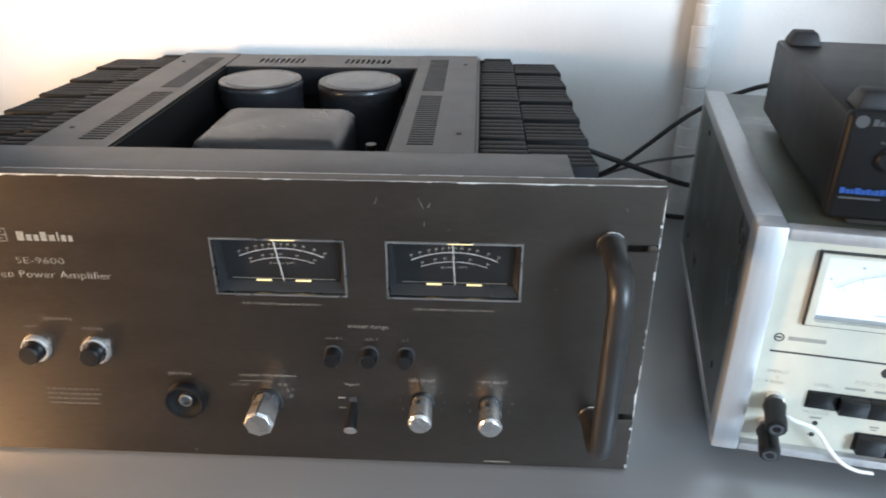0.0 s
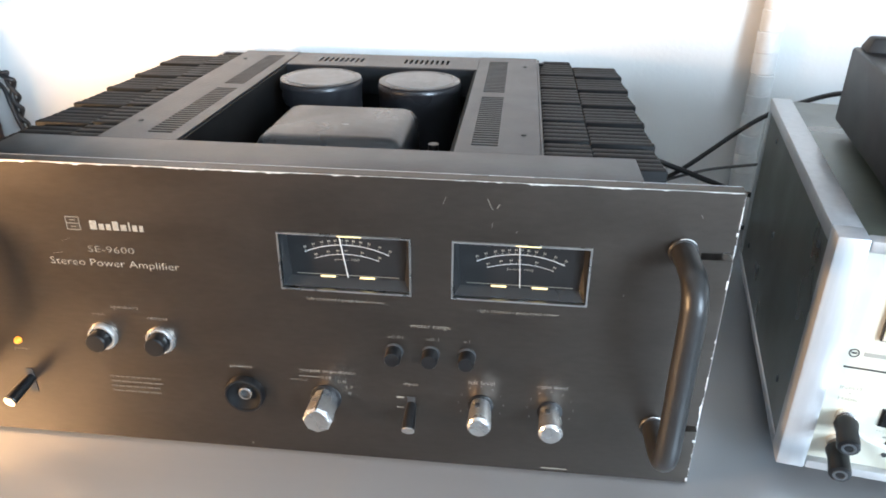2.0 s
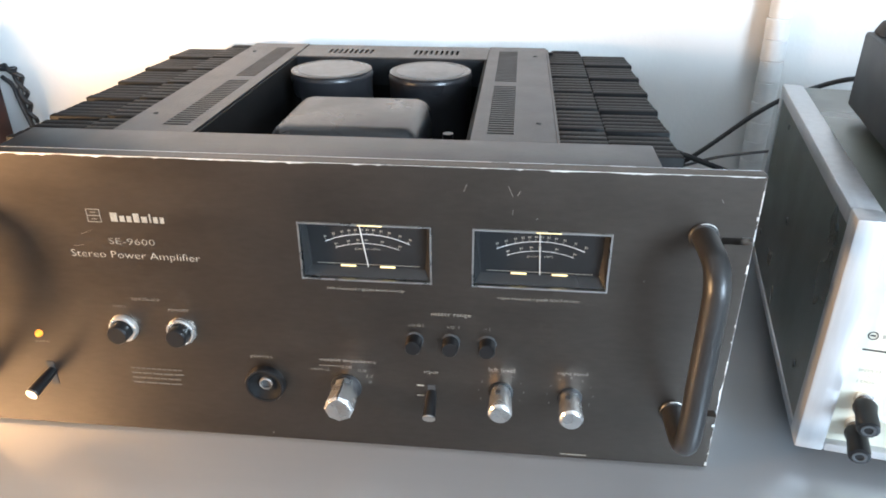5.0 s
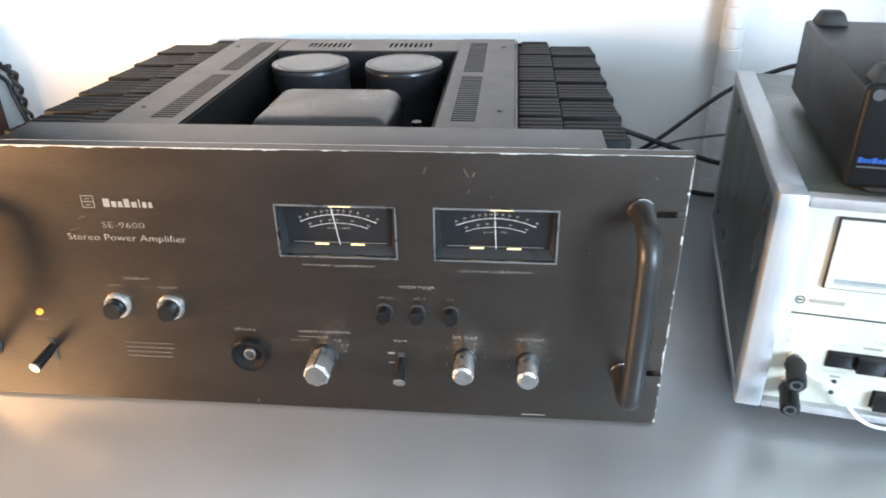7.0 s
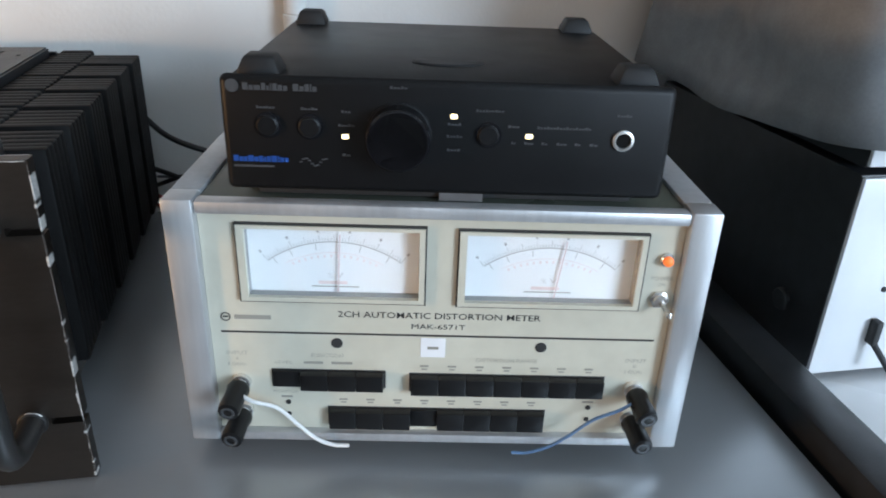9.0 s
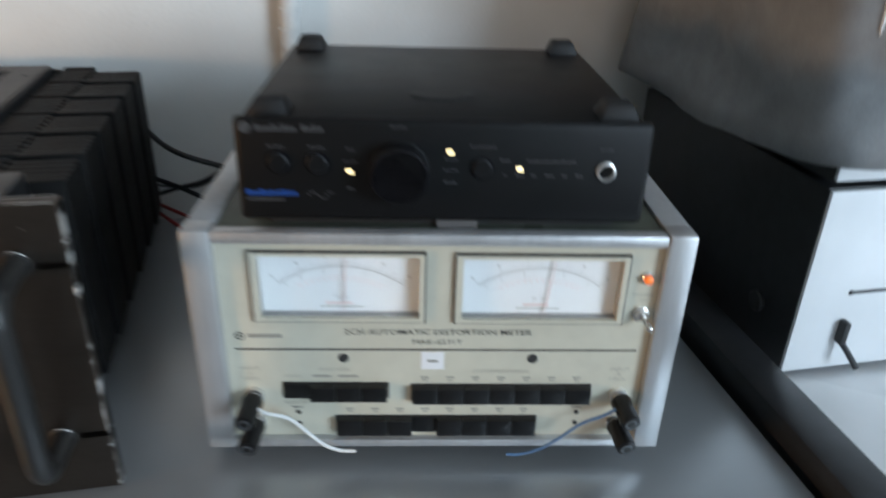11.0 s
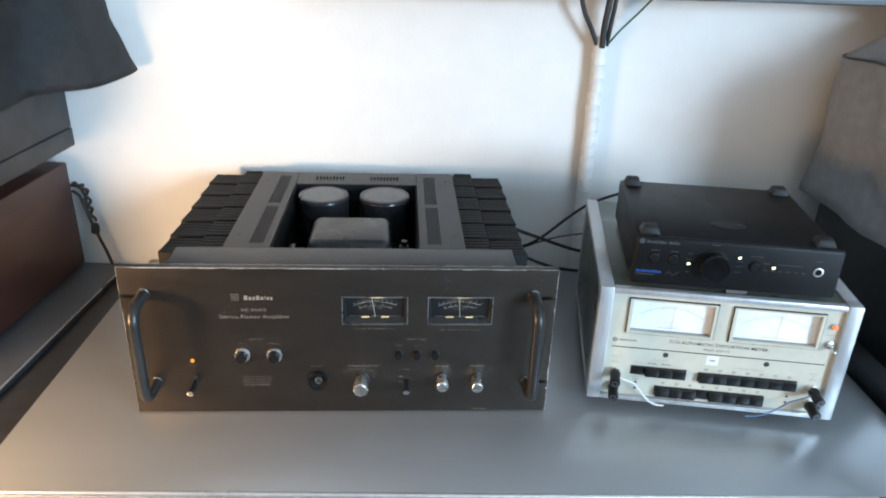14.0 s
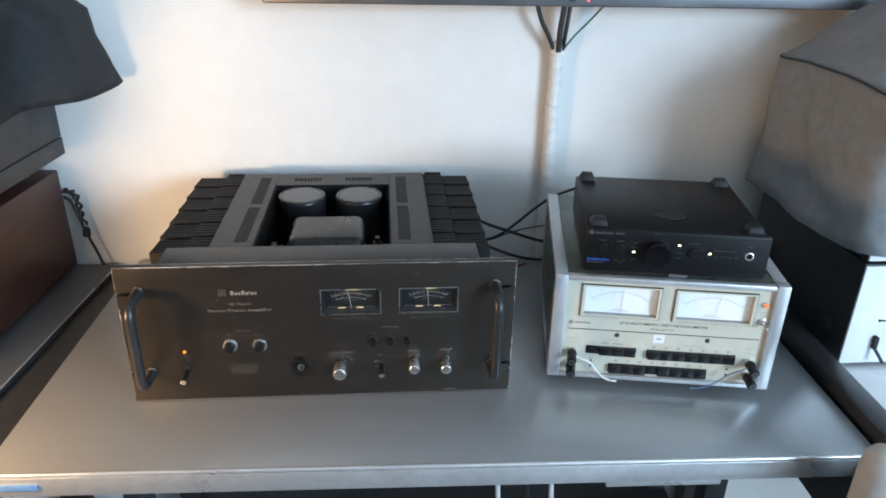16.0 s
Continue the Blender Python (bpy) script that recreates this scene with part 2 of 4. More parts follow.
def holed_plate(xs, zs, holes, y0, y1, axis="y"):
    """A plate over xs by zs with rectangular openings, from depth y0 to y1; axis z lays it flat."""
    bm = bmesh.new()
    gx = sorted({*xs, *(h[0] for h in holes), *(h[1] for h in holes)})
    gz = sorted({*zs, *(h[2] for h in holes), *(h[3] for h in holes)})
    solid = {}
    for i in range(len(gx) - 1):
        for j in range(len(gz) - 1):
            cx, cz = (gx[i] + gx[i + 1]) / 2, (gz[j] + gz[j + 1]) / 2
            solid[i, j] = not any(h[0] < cx < h[1] and h[2] < cz < h[3] for h in holes)
    made = {}

    def v(i, j, k):
        if (i, j, k) not in made:
            d = (y0, y1)[k]
            made[i, j, k] = bm.verts.new((gx[i], d, gz[j]) if axis == "y" else (gx[i], gz[j], d))
        return made[i, j, k]

    for (i, j), s in solid.items():
        if not s:
            continue
        for k in (0, 1):
            bm.faces.new((v(i, j, k), v(i + 1, j, k), v(i + 1, j + 1, k), v(i, j + 1, k)))
        for di, dj, e in ((-1, 0, ((i, j), (i, j + 1))), (1, 0, ((i + 1, j), (i + 1, j + 1))), (0, -1, ((i, j), (i + 1, j))), (0, 1, ((i, j + 1), (i + 1, j + 1)))):
            if not solid.get((i + di, j + dj), False):
                (a, b), (c, d) = e
                bm.faces.new((v(a, b, 0), v(c, d, 0), v(c, d, 1), v(a, b, 1)))
    return bm


def lettering(s, x, z, w, h, mat, parent, y=-0.0002, name="lettering", weight=-0.018):
    """Flat writing on a front: its left end at x, its base at z, w wide and h high."""
    cu = bpy.data.curves.new("writing", "FONT")
    cu.body, cu.resolution_u, cu.offset = s, 2, weight
    tmp = new("writing", cu)
    me = bpy.data.meshes.new_from_object(tmp.evaluated_get(bpy.context.evaluated_depsgraph_get()))
    bpy.data.objects.remove(tmp)
    bpy.data.curves.remove(cu)
    co = np.empty(len(me.vertices) * 3)
    me.vertices.foreach_get("co", co)
    co = co.reshape(-1, 3)
    lo, hi = co.min(0), co.max(0)
    sx, sz = w / max(hi[0] - lo[0], 1e-6), h / max(hi[1] - lo[1], 1e-6)
    out = np.stack([x + (co[:, 0] - lo[0]) * sx, np.full(len(co), y), z + (co[:, 1] - lo[1]) * sz], 1)
    me.vertices.foreach_set("co", out.ravel())
    me.materials.append(mat)
    ob = new(name, me)
    ob.parent = parent
    return ob


def bar(x, z, w, h, mat, parent, y=0.0, name="marking"):
    return part(name, box(x, x + w, y - 0.0002, y + 0.0004, z, z + h), mat, parent, smooth=False)


def arc_band(cx, cz, r, a0, a1, width, y, seg=28, bm=None):
    bm = bm or bmesh.new()
    row = []
    for i in range(seg + 1):
        a = radians(a0 + (a1 - a0) * i / seg)
        row.append([bm.verts.new((cx + k * math.sin(a), y, cz + k * math.cos(a))) for k in (r, r + width)])
    for a, b in zip(row, row[1:]):
        bm.faces.new((a[0], b[0], b[1], a[1]))
    return bm


def tick(bm, cx, cz, r0, r1, ang, width, y):
    a = radians(ang)
    d, s = Vector((math.sin(a), 0, math.cos(a))), Vector((math.cos(a), 0, -math.sin(a))) * width / 2
    c = Vector((cx, y, cz))
    bm.faces.new([bm.verts.new(p) for p in (c + d * r0 - s, c + d * r0 + s, c + d * r1 + s, c + d * r1 - s)])
    return bm


# ---- the room ----
TURN_Z = -1.5
ROOM = pose(0, 0, 0, 0, 0, TURN_Z)


def structure(name, bm, mat, label, category, smooth=False):
    ob = part(name, bm, mat, None, smooth=smooth)
    ob.matrix_world = ROOM
    return tagged(ob, label, category, kind="structure")


structure("wall_north", box(-2.2, 2.4, 0.395, 0.515, 0, 2.6), M_WALL, "plain white painted plaster wall behind the bench", "wall")
structure("wall_west", box(-2.32, -2.2, -3.6, 0.515, 0, 2.6), M_WESTWALL, "unseen closing wall, darkened to dim its reflections", "wall")
east = holed_plate((-3.6, 0.515), (0, 2.6), [(-3.37, -1.93, 0.93, 2.27)], 0, 0.12)
bmesh.ops.transform(east, matrix=Matrix.Translation((2.4, 0, 0)) @ Matrix(((0, 1, 0, 0), (1, 0, 0, 0), (0, 0, 1, 0), (0, 0, 0, 1))), verts=east.verts)
structure("wall_east", east, M_WALL, "white wall with a wide window opening", "wall")
structure("wall_south", box(-2.32, 2.52, -3.72, -3.6, 0, 2.6), M_WALL, "plain white painted plaster wall", "wall")
structure("floor", box(-2.32, 2.52, -3.72, 0.515, -0.1, 0), M_FLOOR, "dark grey vinyl floor", "floor")
structure("ceiling", box(-2.32, 2.52, -3.72, 0.515, 2.6, 2.7), M_CEIL, "plain white ceiling", "ceiling")


# ---- benches ----
def steel_table():
    t = thing("steel_table", ROOM, "brushed stainless steel work table with a folded front edge", "table")
    top = bmesh.new()
    box(-0.348, 0.624, -0.127, 0.388, 0.722, 0.75, 0.003, 2, top)
    part("tabletop", top, M_STEEL, t, "brushed grey stainless steel top")
    part("front_edge", box(-0.348, 0.624, -0.1295, -0.1275, 0.722, 0.746, 0.0008), M_STEEL_EDGE, t, "folded steel front edge")
    # bead of paler steel added to carry the front edge's highlight line
    part("edge_bead", tube([(-0.347, -0.1265, 0.7482), (0.13, -0.1265, 0.7482), (0.623, -0.1265, 0.7482)], 0.0026, 12, 2), M_STEEL_EDGE, t, "rounded front edge, its highlight put in as paler steel")
    part("drawer_pull", box(0.318, 0.448, -0.126, -0.105, 0.712, 0.7215, 0.001), M_STEEL_EDGE, t)
    part("label_strip", box(-0.348, -0.288, -0.1315, -0.1297, 0.731, 0.739, 0.0005), M_WIREB, t, "light blue plastic label strip")
    for x in (-0.33, 0.57):
        for y in (0.12, 0.33):
            part("leg", box(x, x + 0.035, y, y + 0.035, 0, 0.7215, 0.003), M_UNDER, t)
    part("lower_shelf", box(-0.33, 0.605, -0.05, 0.365, 0.25, 0.27, 0.002), M_UNDER, t)
    return t


steel_table()


SIDE = pose(-0.370, 0.386, 0, 0, 0, -5.0)


def side_bench_left():
    # black strip put in for the dark of the gap between bench and table
    rail = part("bench_rail", box(-0.425, -0.3500, -0.60, 0.388, 0.690, 0.7360, 0.003), M_BLACKRAIL)
    rail.matrix_world = ROOM
    tagged(rail, "black strip standing in for the dark gap beside the steel table", "rail")
    t = thing("side_bench", SIDE, "side bench topped with a dull grey metal sheet", "bench")
    part("tabletop", box(-1.0, 0, -0.90, 0, 0.7366, 0.7445, 0.002), M_BLACKRAIL, t, "black painted bench edge")
    part("metal_sheet", box(-0.998, -0.002, -0.898, -0.002, 0.7447, 0.7470, 0.0008), M_SHEET, t, "grey metal sheet on the top")
    part("sheet_edge", box(-0.0019, -0.0004, -0.898, -0.002, 0.7448, 0.7468, 0.0004), M_STEEL_EDGE, t, "bright cut edge of the sheet")
    for x in (-0.95, -0.15):
        for y in (-0.86, -0.08):
            part("leg", box(x, x + 0.04, y, y + 0.04, 0, 0.7364, 0.003), M_UNDER, t)


side_bench_left()


def side_bench_right():
    t = thing("side_bench", ROOM, "white-topped side bench with a raised black rail", "bench")
    part("tabletop", box(0.634, 1.5, -0.62, 0.388, 0.71, 0.738, 0.002), M_WHITEDEV, t, "glossy white bench top")
    part("rail", box(0.630, 0.663, -0.62, 0.388, 0.7385, 0.766, 0.004), M_BLACKRAIL, t, "black edge rail")
    part("side_panel", box(0.6275, 0.6335, -0.62, 0.388, 0.60, 0.738, 0.001), M_BLACKRAIL, t)
    for x in (0.65, 1.45):
        for y in (-0.58, 0.34):
            part("leg", box(x, x + 0.04, y, y + 0.04, 0, 0.7095, 0.003), M_UNDER, t)


side_bench_right()

post = thing("chair_post", pose(0.572, -0.20, 0), "rounded beige post standing before the table", "post")
part("pole", lathe([(0.020, 0), (0.020, 0.782), (0.0185, 0.797), (0.013, 0.806), (0.004, 0.810)], axis=(0, 0, 1)), M_BEIGE, post)
part("foot_plate", lathe([(0.05, 0), (0.05, 0.008), (0.022, 0.012)], axis=(0, 0, 1)), M_UNDER, post)


# ---- power amplifier ----
def worn_edge(parent, along, length, place, seed, lo=0.0003, hi=0.0010, y=-0.00015):
    """Bare metal showing along an edge of the faceplate, with a ragged border."""
    rnd = random.Random(seed)
    bm = bmesh.new()
    n = int(length / 0.0022)
    prev = None
    level = 0.5
    for i in range(n + 1):
        s = length * i / n
        level = min(1, max(0, level + rnd.uniform(-0.35, 0.35)))
        w = lo + (hi - lo) * level ** 2 + (0.0005 if rnd.random() < 0.05 else 0)
        if along == "x":
            a, b = (place[0] + s, y, place[1]), (place[0] + s, y, place[1] - w)
        else:
            w = 0.00012 + 0.8 * max(0, w - 0.0003)
            a, b = (place[0], y, place[1] - s), (place[0] - w * place[2], y, place[1] - s)
        cur = (bm.verts.new(a), bm.verts.new(b))
        if prev:
            bm.faces.new((prev[0], cur[0], cur[1], prev[1]))
        prev = cur
    return part("worn_edge", bm, M_BARE, parent, "bare metal where the paint is chipped", smooth=False)


def vu_meter(parent, x0, lean):
    z0, z1, x1 = 0.1135, 0.1465, x0 + 0.0690
    m = part("level_meter", holed_plate((x0, x1), (z0, z1), [(x0 + 0.0009, x1 - 0.0009, z0 + 0.0009, z1 - 0.0009)], -0.0010, 0.0015), M_SATIN, parent,
             "peak level meter in a thin bright bezel", smooth=False)
    xa, xb, za, zb = x0 + 0.0012, x1 - 0.0012, z0 + 0.0012, z1 - 0.0012
    well = bmesh.new()
    o = [well.verts.new(p) for p in ((xa, 0.001, za), (xb, 0.001, za), (xb, 0.001, zb), (xa, 0.001, zb))]
    i = [well.verts.new(p) for p in ((xa + 0.0030, 0.0062, za + 0.0040), (xb - 0.0030, 0.0062, za + 0.0040), (xb - 0.0030, 0.0098, zb), (xa + 0.0030, 0.0098, zb))]
    for k in range(4):
        well.faces.new((o[k], o[(k + 1) % 4], i[(k + 1) % 4], i[k]))
    part("well", well, M_GLASSLESS, m, "grey sloping surround", smooth=False)
    part("dial", box(xa, xb, 0.0063, 0.0095, za, zb + 0.001), M_DIAL, m, "black dial with white scales", smooth=False)
    cx, cz, y = (xa + xb) / 2, zb - 0.0603, 0.00615
    part("scale_arc", arc_band(cx, cz, 0.0525, -25, 25, 0.00036, y), M_DIALPRINT, m, smooth=False)
    part("scale_arc", arc_band(cx, cz, 0.0472, -21, 21, 0.00026, y), M_DIALPRINT, m, smooth=False)
    marks = bmesh.new()
    for a in (-24, -19, -14, -10, -6.5, -3, 0, 3.5, 7.5, 12, 18, 24):
        tick(marks, cx, cz, 0.0530, 0.0540, a, 0.0003, y)
        tick(marks, cx, cz, 0.0547, 0.0558, a, 0.0006, y)
        tick(marks, cx, cz, 0.0547, 0.0558, a + 0.9, 0.0004, y)
    for a in (-20, -12, -6, -1, 9, 20):
        tick(marks, cx, cz, 0.0476, 0.0484, a, 0.0003, y)
        tick(marks, cx, cz, 0.0490, 0.0499, a, 0.0007, y)
        tick(marks, cx, cz, 0.0490, 0.0499, a + 1.1, 0.0004, y)
    part("scale_marks", marks, M_PRINT_DIM, m, smooth=False)
    lettering("power (W)", cx - 0.0065, cz + 0.0432, 0.013, 0.0017, M_PRINT, m, y)
    needle = bmesh.new()
    tick(needle, cx + 0.0005, za + 0.0020, 0.0022, 0.0262, lean, 0.00042, 0.0054)
    ext = bmesh.ops.extrude_face_region(needle, geom=needle.faces[:])
    bmesh.ops.translate(needle, verts=[v for v in ext["geom"] if isinstance(v, bmesh.types.BMVert)], vec=(0, 0.0004, 0))
    part("needle", needle, M_DIALPRINT, m, "white needle", smooth=False)
    for dx in (-0.0105, 0.0105):
        part("dial_lamp", box(cx + dx - 0.0040, cx + dx + 0.0040, 0.0050, 0.0060, za + 0.0042, za + 0.0049, 0.0002), M_DIALGLOW, m, "lit yellow lamp window")
    # emissive strip in place of the lamp's reflected glint on the upper bezel
    part("top_glow", box(cx - 0.0030, cx + 0.0095, -0.0013, -0.0009, z1 - 0.0008, z1 - 0.0004, 0.0001), M_DIALGLOW, m, "glowing strip painted as the lamp's yellow glint on the bezel")
    part("lower_line", box(xa + 0.006, xb - 0.006, 0.0058, 0.0062, za + 0.0053, za + 0.0055), M_PRINT_DIM, m, smooth=False)
    return m


def amp_handle(parent, x):
    a, b, out, r = 0.1475, 0.0405, -0.036, 0.0060
    pts = [(x, 0.002, a), (x, -0.016, a), (x, -0.028, a - 0.002), (x, -0.0345, a - 0.009), (x, out, a - 0.020), (x, out, (a + b) / 2),
           (x, out, b + 0.020), (x, -0.0345, b + 0.009), (x, -0.028, b + 0.002), (x, -0.016, b), (x, 0.002, b)]
    h = part("handle", tube(pts, r, 14, 5), M_HANDLE, parent, "bent black tube handle")
    for z in (a, b):
        part("collar", lathe([(0.0072, 0), (0.0072, 0.0012), (0.0066, 0.0020), (0.0058, 0.0022)], (x, 0.0, z)), M_HANDLE, h, "collar with worn bright rim")
        arc = [(x + 0.0070 * math.cos(radians(a)), -0.0014, z + 0.0070 * math.sin(radians(a))) for a in range(40, 111, 10)]
        part("worn_rim", tube(arc, 0.00022, 6, 3), M_BARE, h)


def knob(parent, x, z, r, length, flats=False, name="knob", label=""):
    k = part(name, lathe([(r * 0.86, 0), (r * 0.86, length * 0.25), (r * 0.94, length * 0.3), (r, length * 0.9), (r, length - 0.0012), (r - 0.0010, length)],
                         (x, 0, z), seg=8 if flats else 28), M_CHROME, parent, label)
    part("cap", lathe([(r - 0.0010, length), (r - 0.0014, length + 0.0003), (0.0005, length + 0.0001)], (x, 0, z), seg=8 if flats else 28), M_SATIN, k, "turned aluminium face")
    if flats:
        part("pointer", box(x - 0.0004, x + 0.0004, -length, -length * 0.2, z + r - 0.0008, z + r + 0.0002), M_INK, k, smooth=False)
    else:
        part("pointer", box(x - 0.0030, x - 0.0004, -length * 0.48, -length * 0.30, z + r - 0.0022, z + r + 0.0001, 0.0004), M_INK, k, "black index notch")
    part("skirt", lathe([(r + 0.0006, 0), (r + 0.0006, 0.0006), (r, 0.0010)], (x, 0, z)), M_BLACK, k)
    return k


# the body behind the faceplate, a little deeper than its drawn measures
BODY = Matrix.Translation((-0.002, -0.0066, 0.0015)) @ Matrix.Diagonal((1.010, 1.025, 1, 1))


def bpart(name, bm, mat, parent=None, label="", smooth=True):
    bmesh.ops.transform(bm, matrix=BODY, verts=bm.verts)
    return part(name, bm, mat, parent, label, smooth)


FRONT_PARTS = {"emblem", "brand_mark", "lettering", "marking", "impedance_knob", "level_knob", "speaker_button", "range_button", "phones_jack", "power_switch", "input_switch", "power_light"}


def power_amplifier():
    amp = thing("power_amplifier", pose(0, 0, 0.75), "black vintage power amplifier with twin meters on the steel table", "amplifier")
    W = 0.225
    meters = (-0.0003, 0.0894)
    holes = [(x, x + 0.069, 0.1135, 0.1465) for x in meters]
    for s in (-1, 1):
        for z in (0.1435, 0.0385):
            a, b = sorted((s * 0.2095, s * 0.2251))
            holes.append((a, b, z, z + 0.0040))
    plate = holed_plate((-W, W), (0.0020, 0.179), holes, 0.0, 0.0075)
    bmesh.ops.bevel(plate, geom=[e for e in plate.edges if e.is_boundary is False and e.calc_face_angle(0) > 1.2], offset=0.0006, segments=1, affect="EDGES")
    face = part("faceplate", plate, M_PANEL, amp, "dark brown-black faceplate with chipped edges", smooth=False)
    part("slot_backing", box(-W + 0.003, W - 0.003, 0.0078, 0.011, 0.010, 0.105), M_PANEL, amp, smooth=False)
    for s in (-1, 1):
        a, b = sorted((s * 0.165, s * 0.222))
        part("slot_backing", box(a, b, 0.0078, 0.011, 0.1055, 0.170), M_PANEL, amp, smooth=False)
    worn_edge(face, "x", 2 * W - 0.002, (-W + 0.001, 0.1787), 3, 0.0002, 0.0009)
    part("rear_edge", box(-W + 0.001, W - 0.001, 0.0070, 0.0073, 0.1788, 0.17915), M_STEEL_EDGE, face, "bare metal along the rear top edge", smooth=False)
    worn_edge(face, "z", 0.170, (W - 0.0002, 0.177, 1), 8, 0.0, 0.0013)
    worn_edge(face, "z", 0.170, (-W + 0.0002, 0.177, -1), 11, 0.0, 0.0010)
    # chips that reach round the edge
    for z, h, w, d in ((0.1660, 0.0120, 0.0006, 0.0064), (0.1575, 0.0020, 0.0011, 0.0060), (0.1487, 0.0064, 0.0007, 0.0062), (0.1302, 0.0052, 0.0010, 0.0065), (0.0972, 0.0022, 0.0008, 0.0040),
                       (0.0872, 0.0013, 0.0009, 0.0030), (0.0710, 0.0092, 0.0007, 0.0063), (0.0320, 0.0018, 0.0016, 0.0055), (0.0122, 0.0016, 0.0007, 0.0030), (0.0042, 0.0028, 0.0012, 0.0060)):
        part("chip", box(W - w, W + 0.00012, -0.00014, d, z - h / 2, z + h / 2, 0.0003), M_BARE, face, "bare metal where the paint is chipped", smooth=False)
    # scuffs on the plate
    rnd = random.Random(5)
    for x, z, w, h, a in ((0.0855, 0.168, 0.0006, 0.004, 20), (0.1075, 0.167, 0.0005, 0.006, -25), (0.1115, 0.166, 0.0008, 0.0025, 30), (0.109, 0.156, 0.0006, 0.003, 5),
                          (0.121, 0.153, 0.0008, 0.001, 40), (0.176, 0.121, 0.0009, 0.0008, 0), (0.207, 0.166, 0.0006, 0.002, -30), (-0.116, 0.135, 0.00015, 0.006, 70),
                          (-0.122, 0.127, 0.00012, 0.006, 80), (-0.028, 0.0056, 0.0020, 0.0012, 0), (0.150, 0.0044, 0.030, 0.0007, 0)):
        bm = box(-w / 4, w / 4, -0.00012, 0.0002, -h / 2, h / 2)
        bmesh.ops.transform(bm, matrix=Matrix.Translation((x, 0, z)) @ Matrix.Rotation(radians(a), 4, "Y"), verts=bm.verts)
        part("scratch", bm, M_PRINT_DIM, face, smooth=False)
    # chassis behind the faceplate
    bpart("chassis", holed_plate((-0.14, 0.14), (0.014, 0.345), [(-0.0825, 0.0825, 0.085, 0.297)], 0.080, 0.155, axis="z"), M_INSIDE, amp, "dark inner chassis", smooth=False)
    bpart("base_pan", box(-0.20, 0.20, 0.014, 0.350, 0.012, 0.0795, 0.002), M_BLACK, amp)
    bpart("front_frame", box(-0.184, 0.187, 0.0172, 0.0835, 0.0800, 0.1648, 0.0015), M_COVER, amp, "grey-black painted front frame")
    part("top_lip", box(-W + 0.001, W - 0.001, 0.0077, 0.0105, 0.170, 0.1775, 0.0006), M_COVER, amp)
    for s in (-1, 1):
        cut = []
        for y0, y1 in ((0.096, 0.209), (0.221, 0.328)):
            n = 24 if y0 < 0.2 else 23
            p = (y1 - y0) / n
            for k in range(n):
                a, b = sorted((s * 0.0925, s * 0.1085))
                cut.append((a, b, y0 + k * p + 0.0012, y0 + k * p + p - 0.0008))
        a, b = sorted((s * 0.0835, s * 0.1335))
        bpart("cover_plate", holed_plate((a, b), (0.0845, 0.345), cut, 0.1610, 0.1640, axis="z"), M_COVER, amp, "painted cover plate with a slotted vent", smooth=False)
        e = s * 0.134
        bpart("cover_side", box(min(e, e + s * 0.0015), max(e, e + s * 0.0015), 0.086, 0.344, 0.150, 0.1630), M_COVER, amp, smooth=False)
        bpart("inner_wall", box(min(s * 0.0812, s * 0.0830), max(s * 0.0812, s * 0.0830), 0.086, 0.297, 0.090, 0.1628), M_INSIDE, amp, smooth=False)
        for y in (0.120, 0.310):
            bpart("screw", lathe([(0.0017, 0), (0.0017, 0.0004), (0.0010, 0.0007)], (s * 0.1235, y, 0.164), (0, 0, 1), 10), M_INK, amp)
    cut = [(x + 0.0046 * k, x + 0.0046 * k + 0.0022, 0.312, 0.328) for x in (-0.058, 0.018) for k in range(9)]
    bpart("rear_cover", holed_plate((-0.0830, 0.0830), (0.297, 0.345), cut, 0.1605, 0.1635, axis="z"), M_COVER, amp, "rear cover plate with two slotted vents", smooth=False)
    bpart("rear_cover_lip", box(-0.0825, 0.0825, 0.2955, 0.2968, 0.140, 0.1630), M_COVER, amp, smooth=False)
    bpart("rear_panel", box(-0.14, 0.14, 0.3455, 0.349, 0.080, 0.160), M_BLACK, amp, smooth=False)
    # capacitors and transformer
    for x in (-0.0415, 0.0395):
        c = bpart("capacitor", lathe([(0.0328, 0), (0.0328, 0.0715), (0.0335, 0.0730), (0.0335, 0.0750), (0.0326, 0.0767)], (x, 0.259, 0.0840), (0, 0, 1), 40), M_CAN, amp, "large black can capacitor")
        bpart("rim", lathe([(0.0324, 0.0768), (0.0326, 0.0780), (0.0308, 0.0787), (0.0280, 0.0781)], (x, 0.259, 0.0840), (0, 0, 1), 40), M_CAN, c)
        bpart("top_disc", lathe([(0.0276, 0.0765), (0.0274, 0.0784), (0.0010, 0.0785)], (x, 0.259, 0.0840), (0, 0, 1), 40), M_CANTOP, c, "dull grey disc")
    tr = bmesh.new()
    box(-0.0465, 0.050, 0.105, 0.190, 0.0810, 0.1608, 0.011, 4, tr)
    t = bpart("transformer", tr, M_TRAFO, amp, "rounded grey transformer shell")
    bpart("flange", box(-0.062, 0.058, 0.102, 0.206, 0.0805, 0.0990, 0.002), M_BLACK, t)
    for x in (-0.068, 0.064):
        bpart("bracket", box(x - 0.004, x + 0.004, 0.112, 0.150, 0.0805, 0.1398, 0.0015), M_BLACK, t)
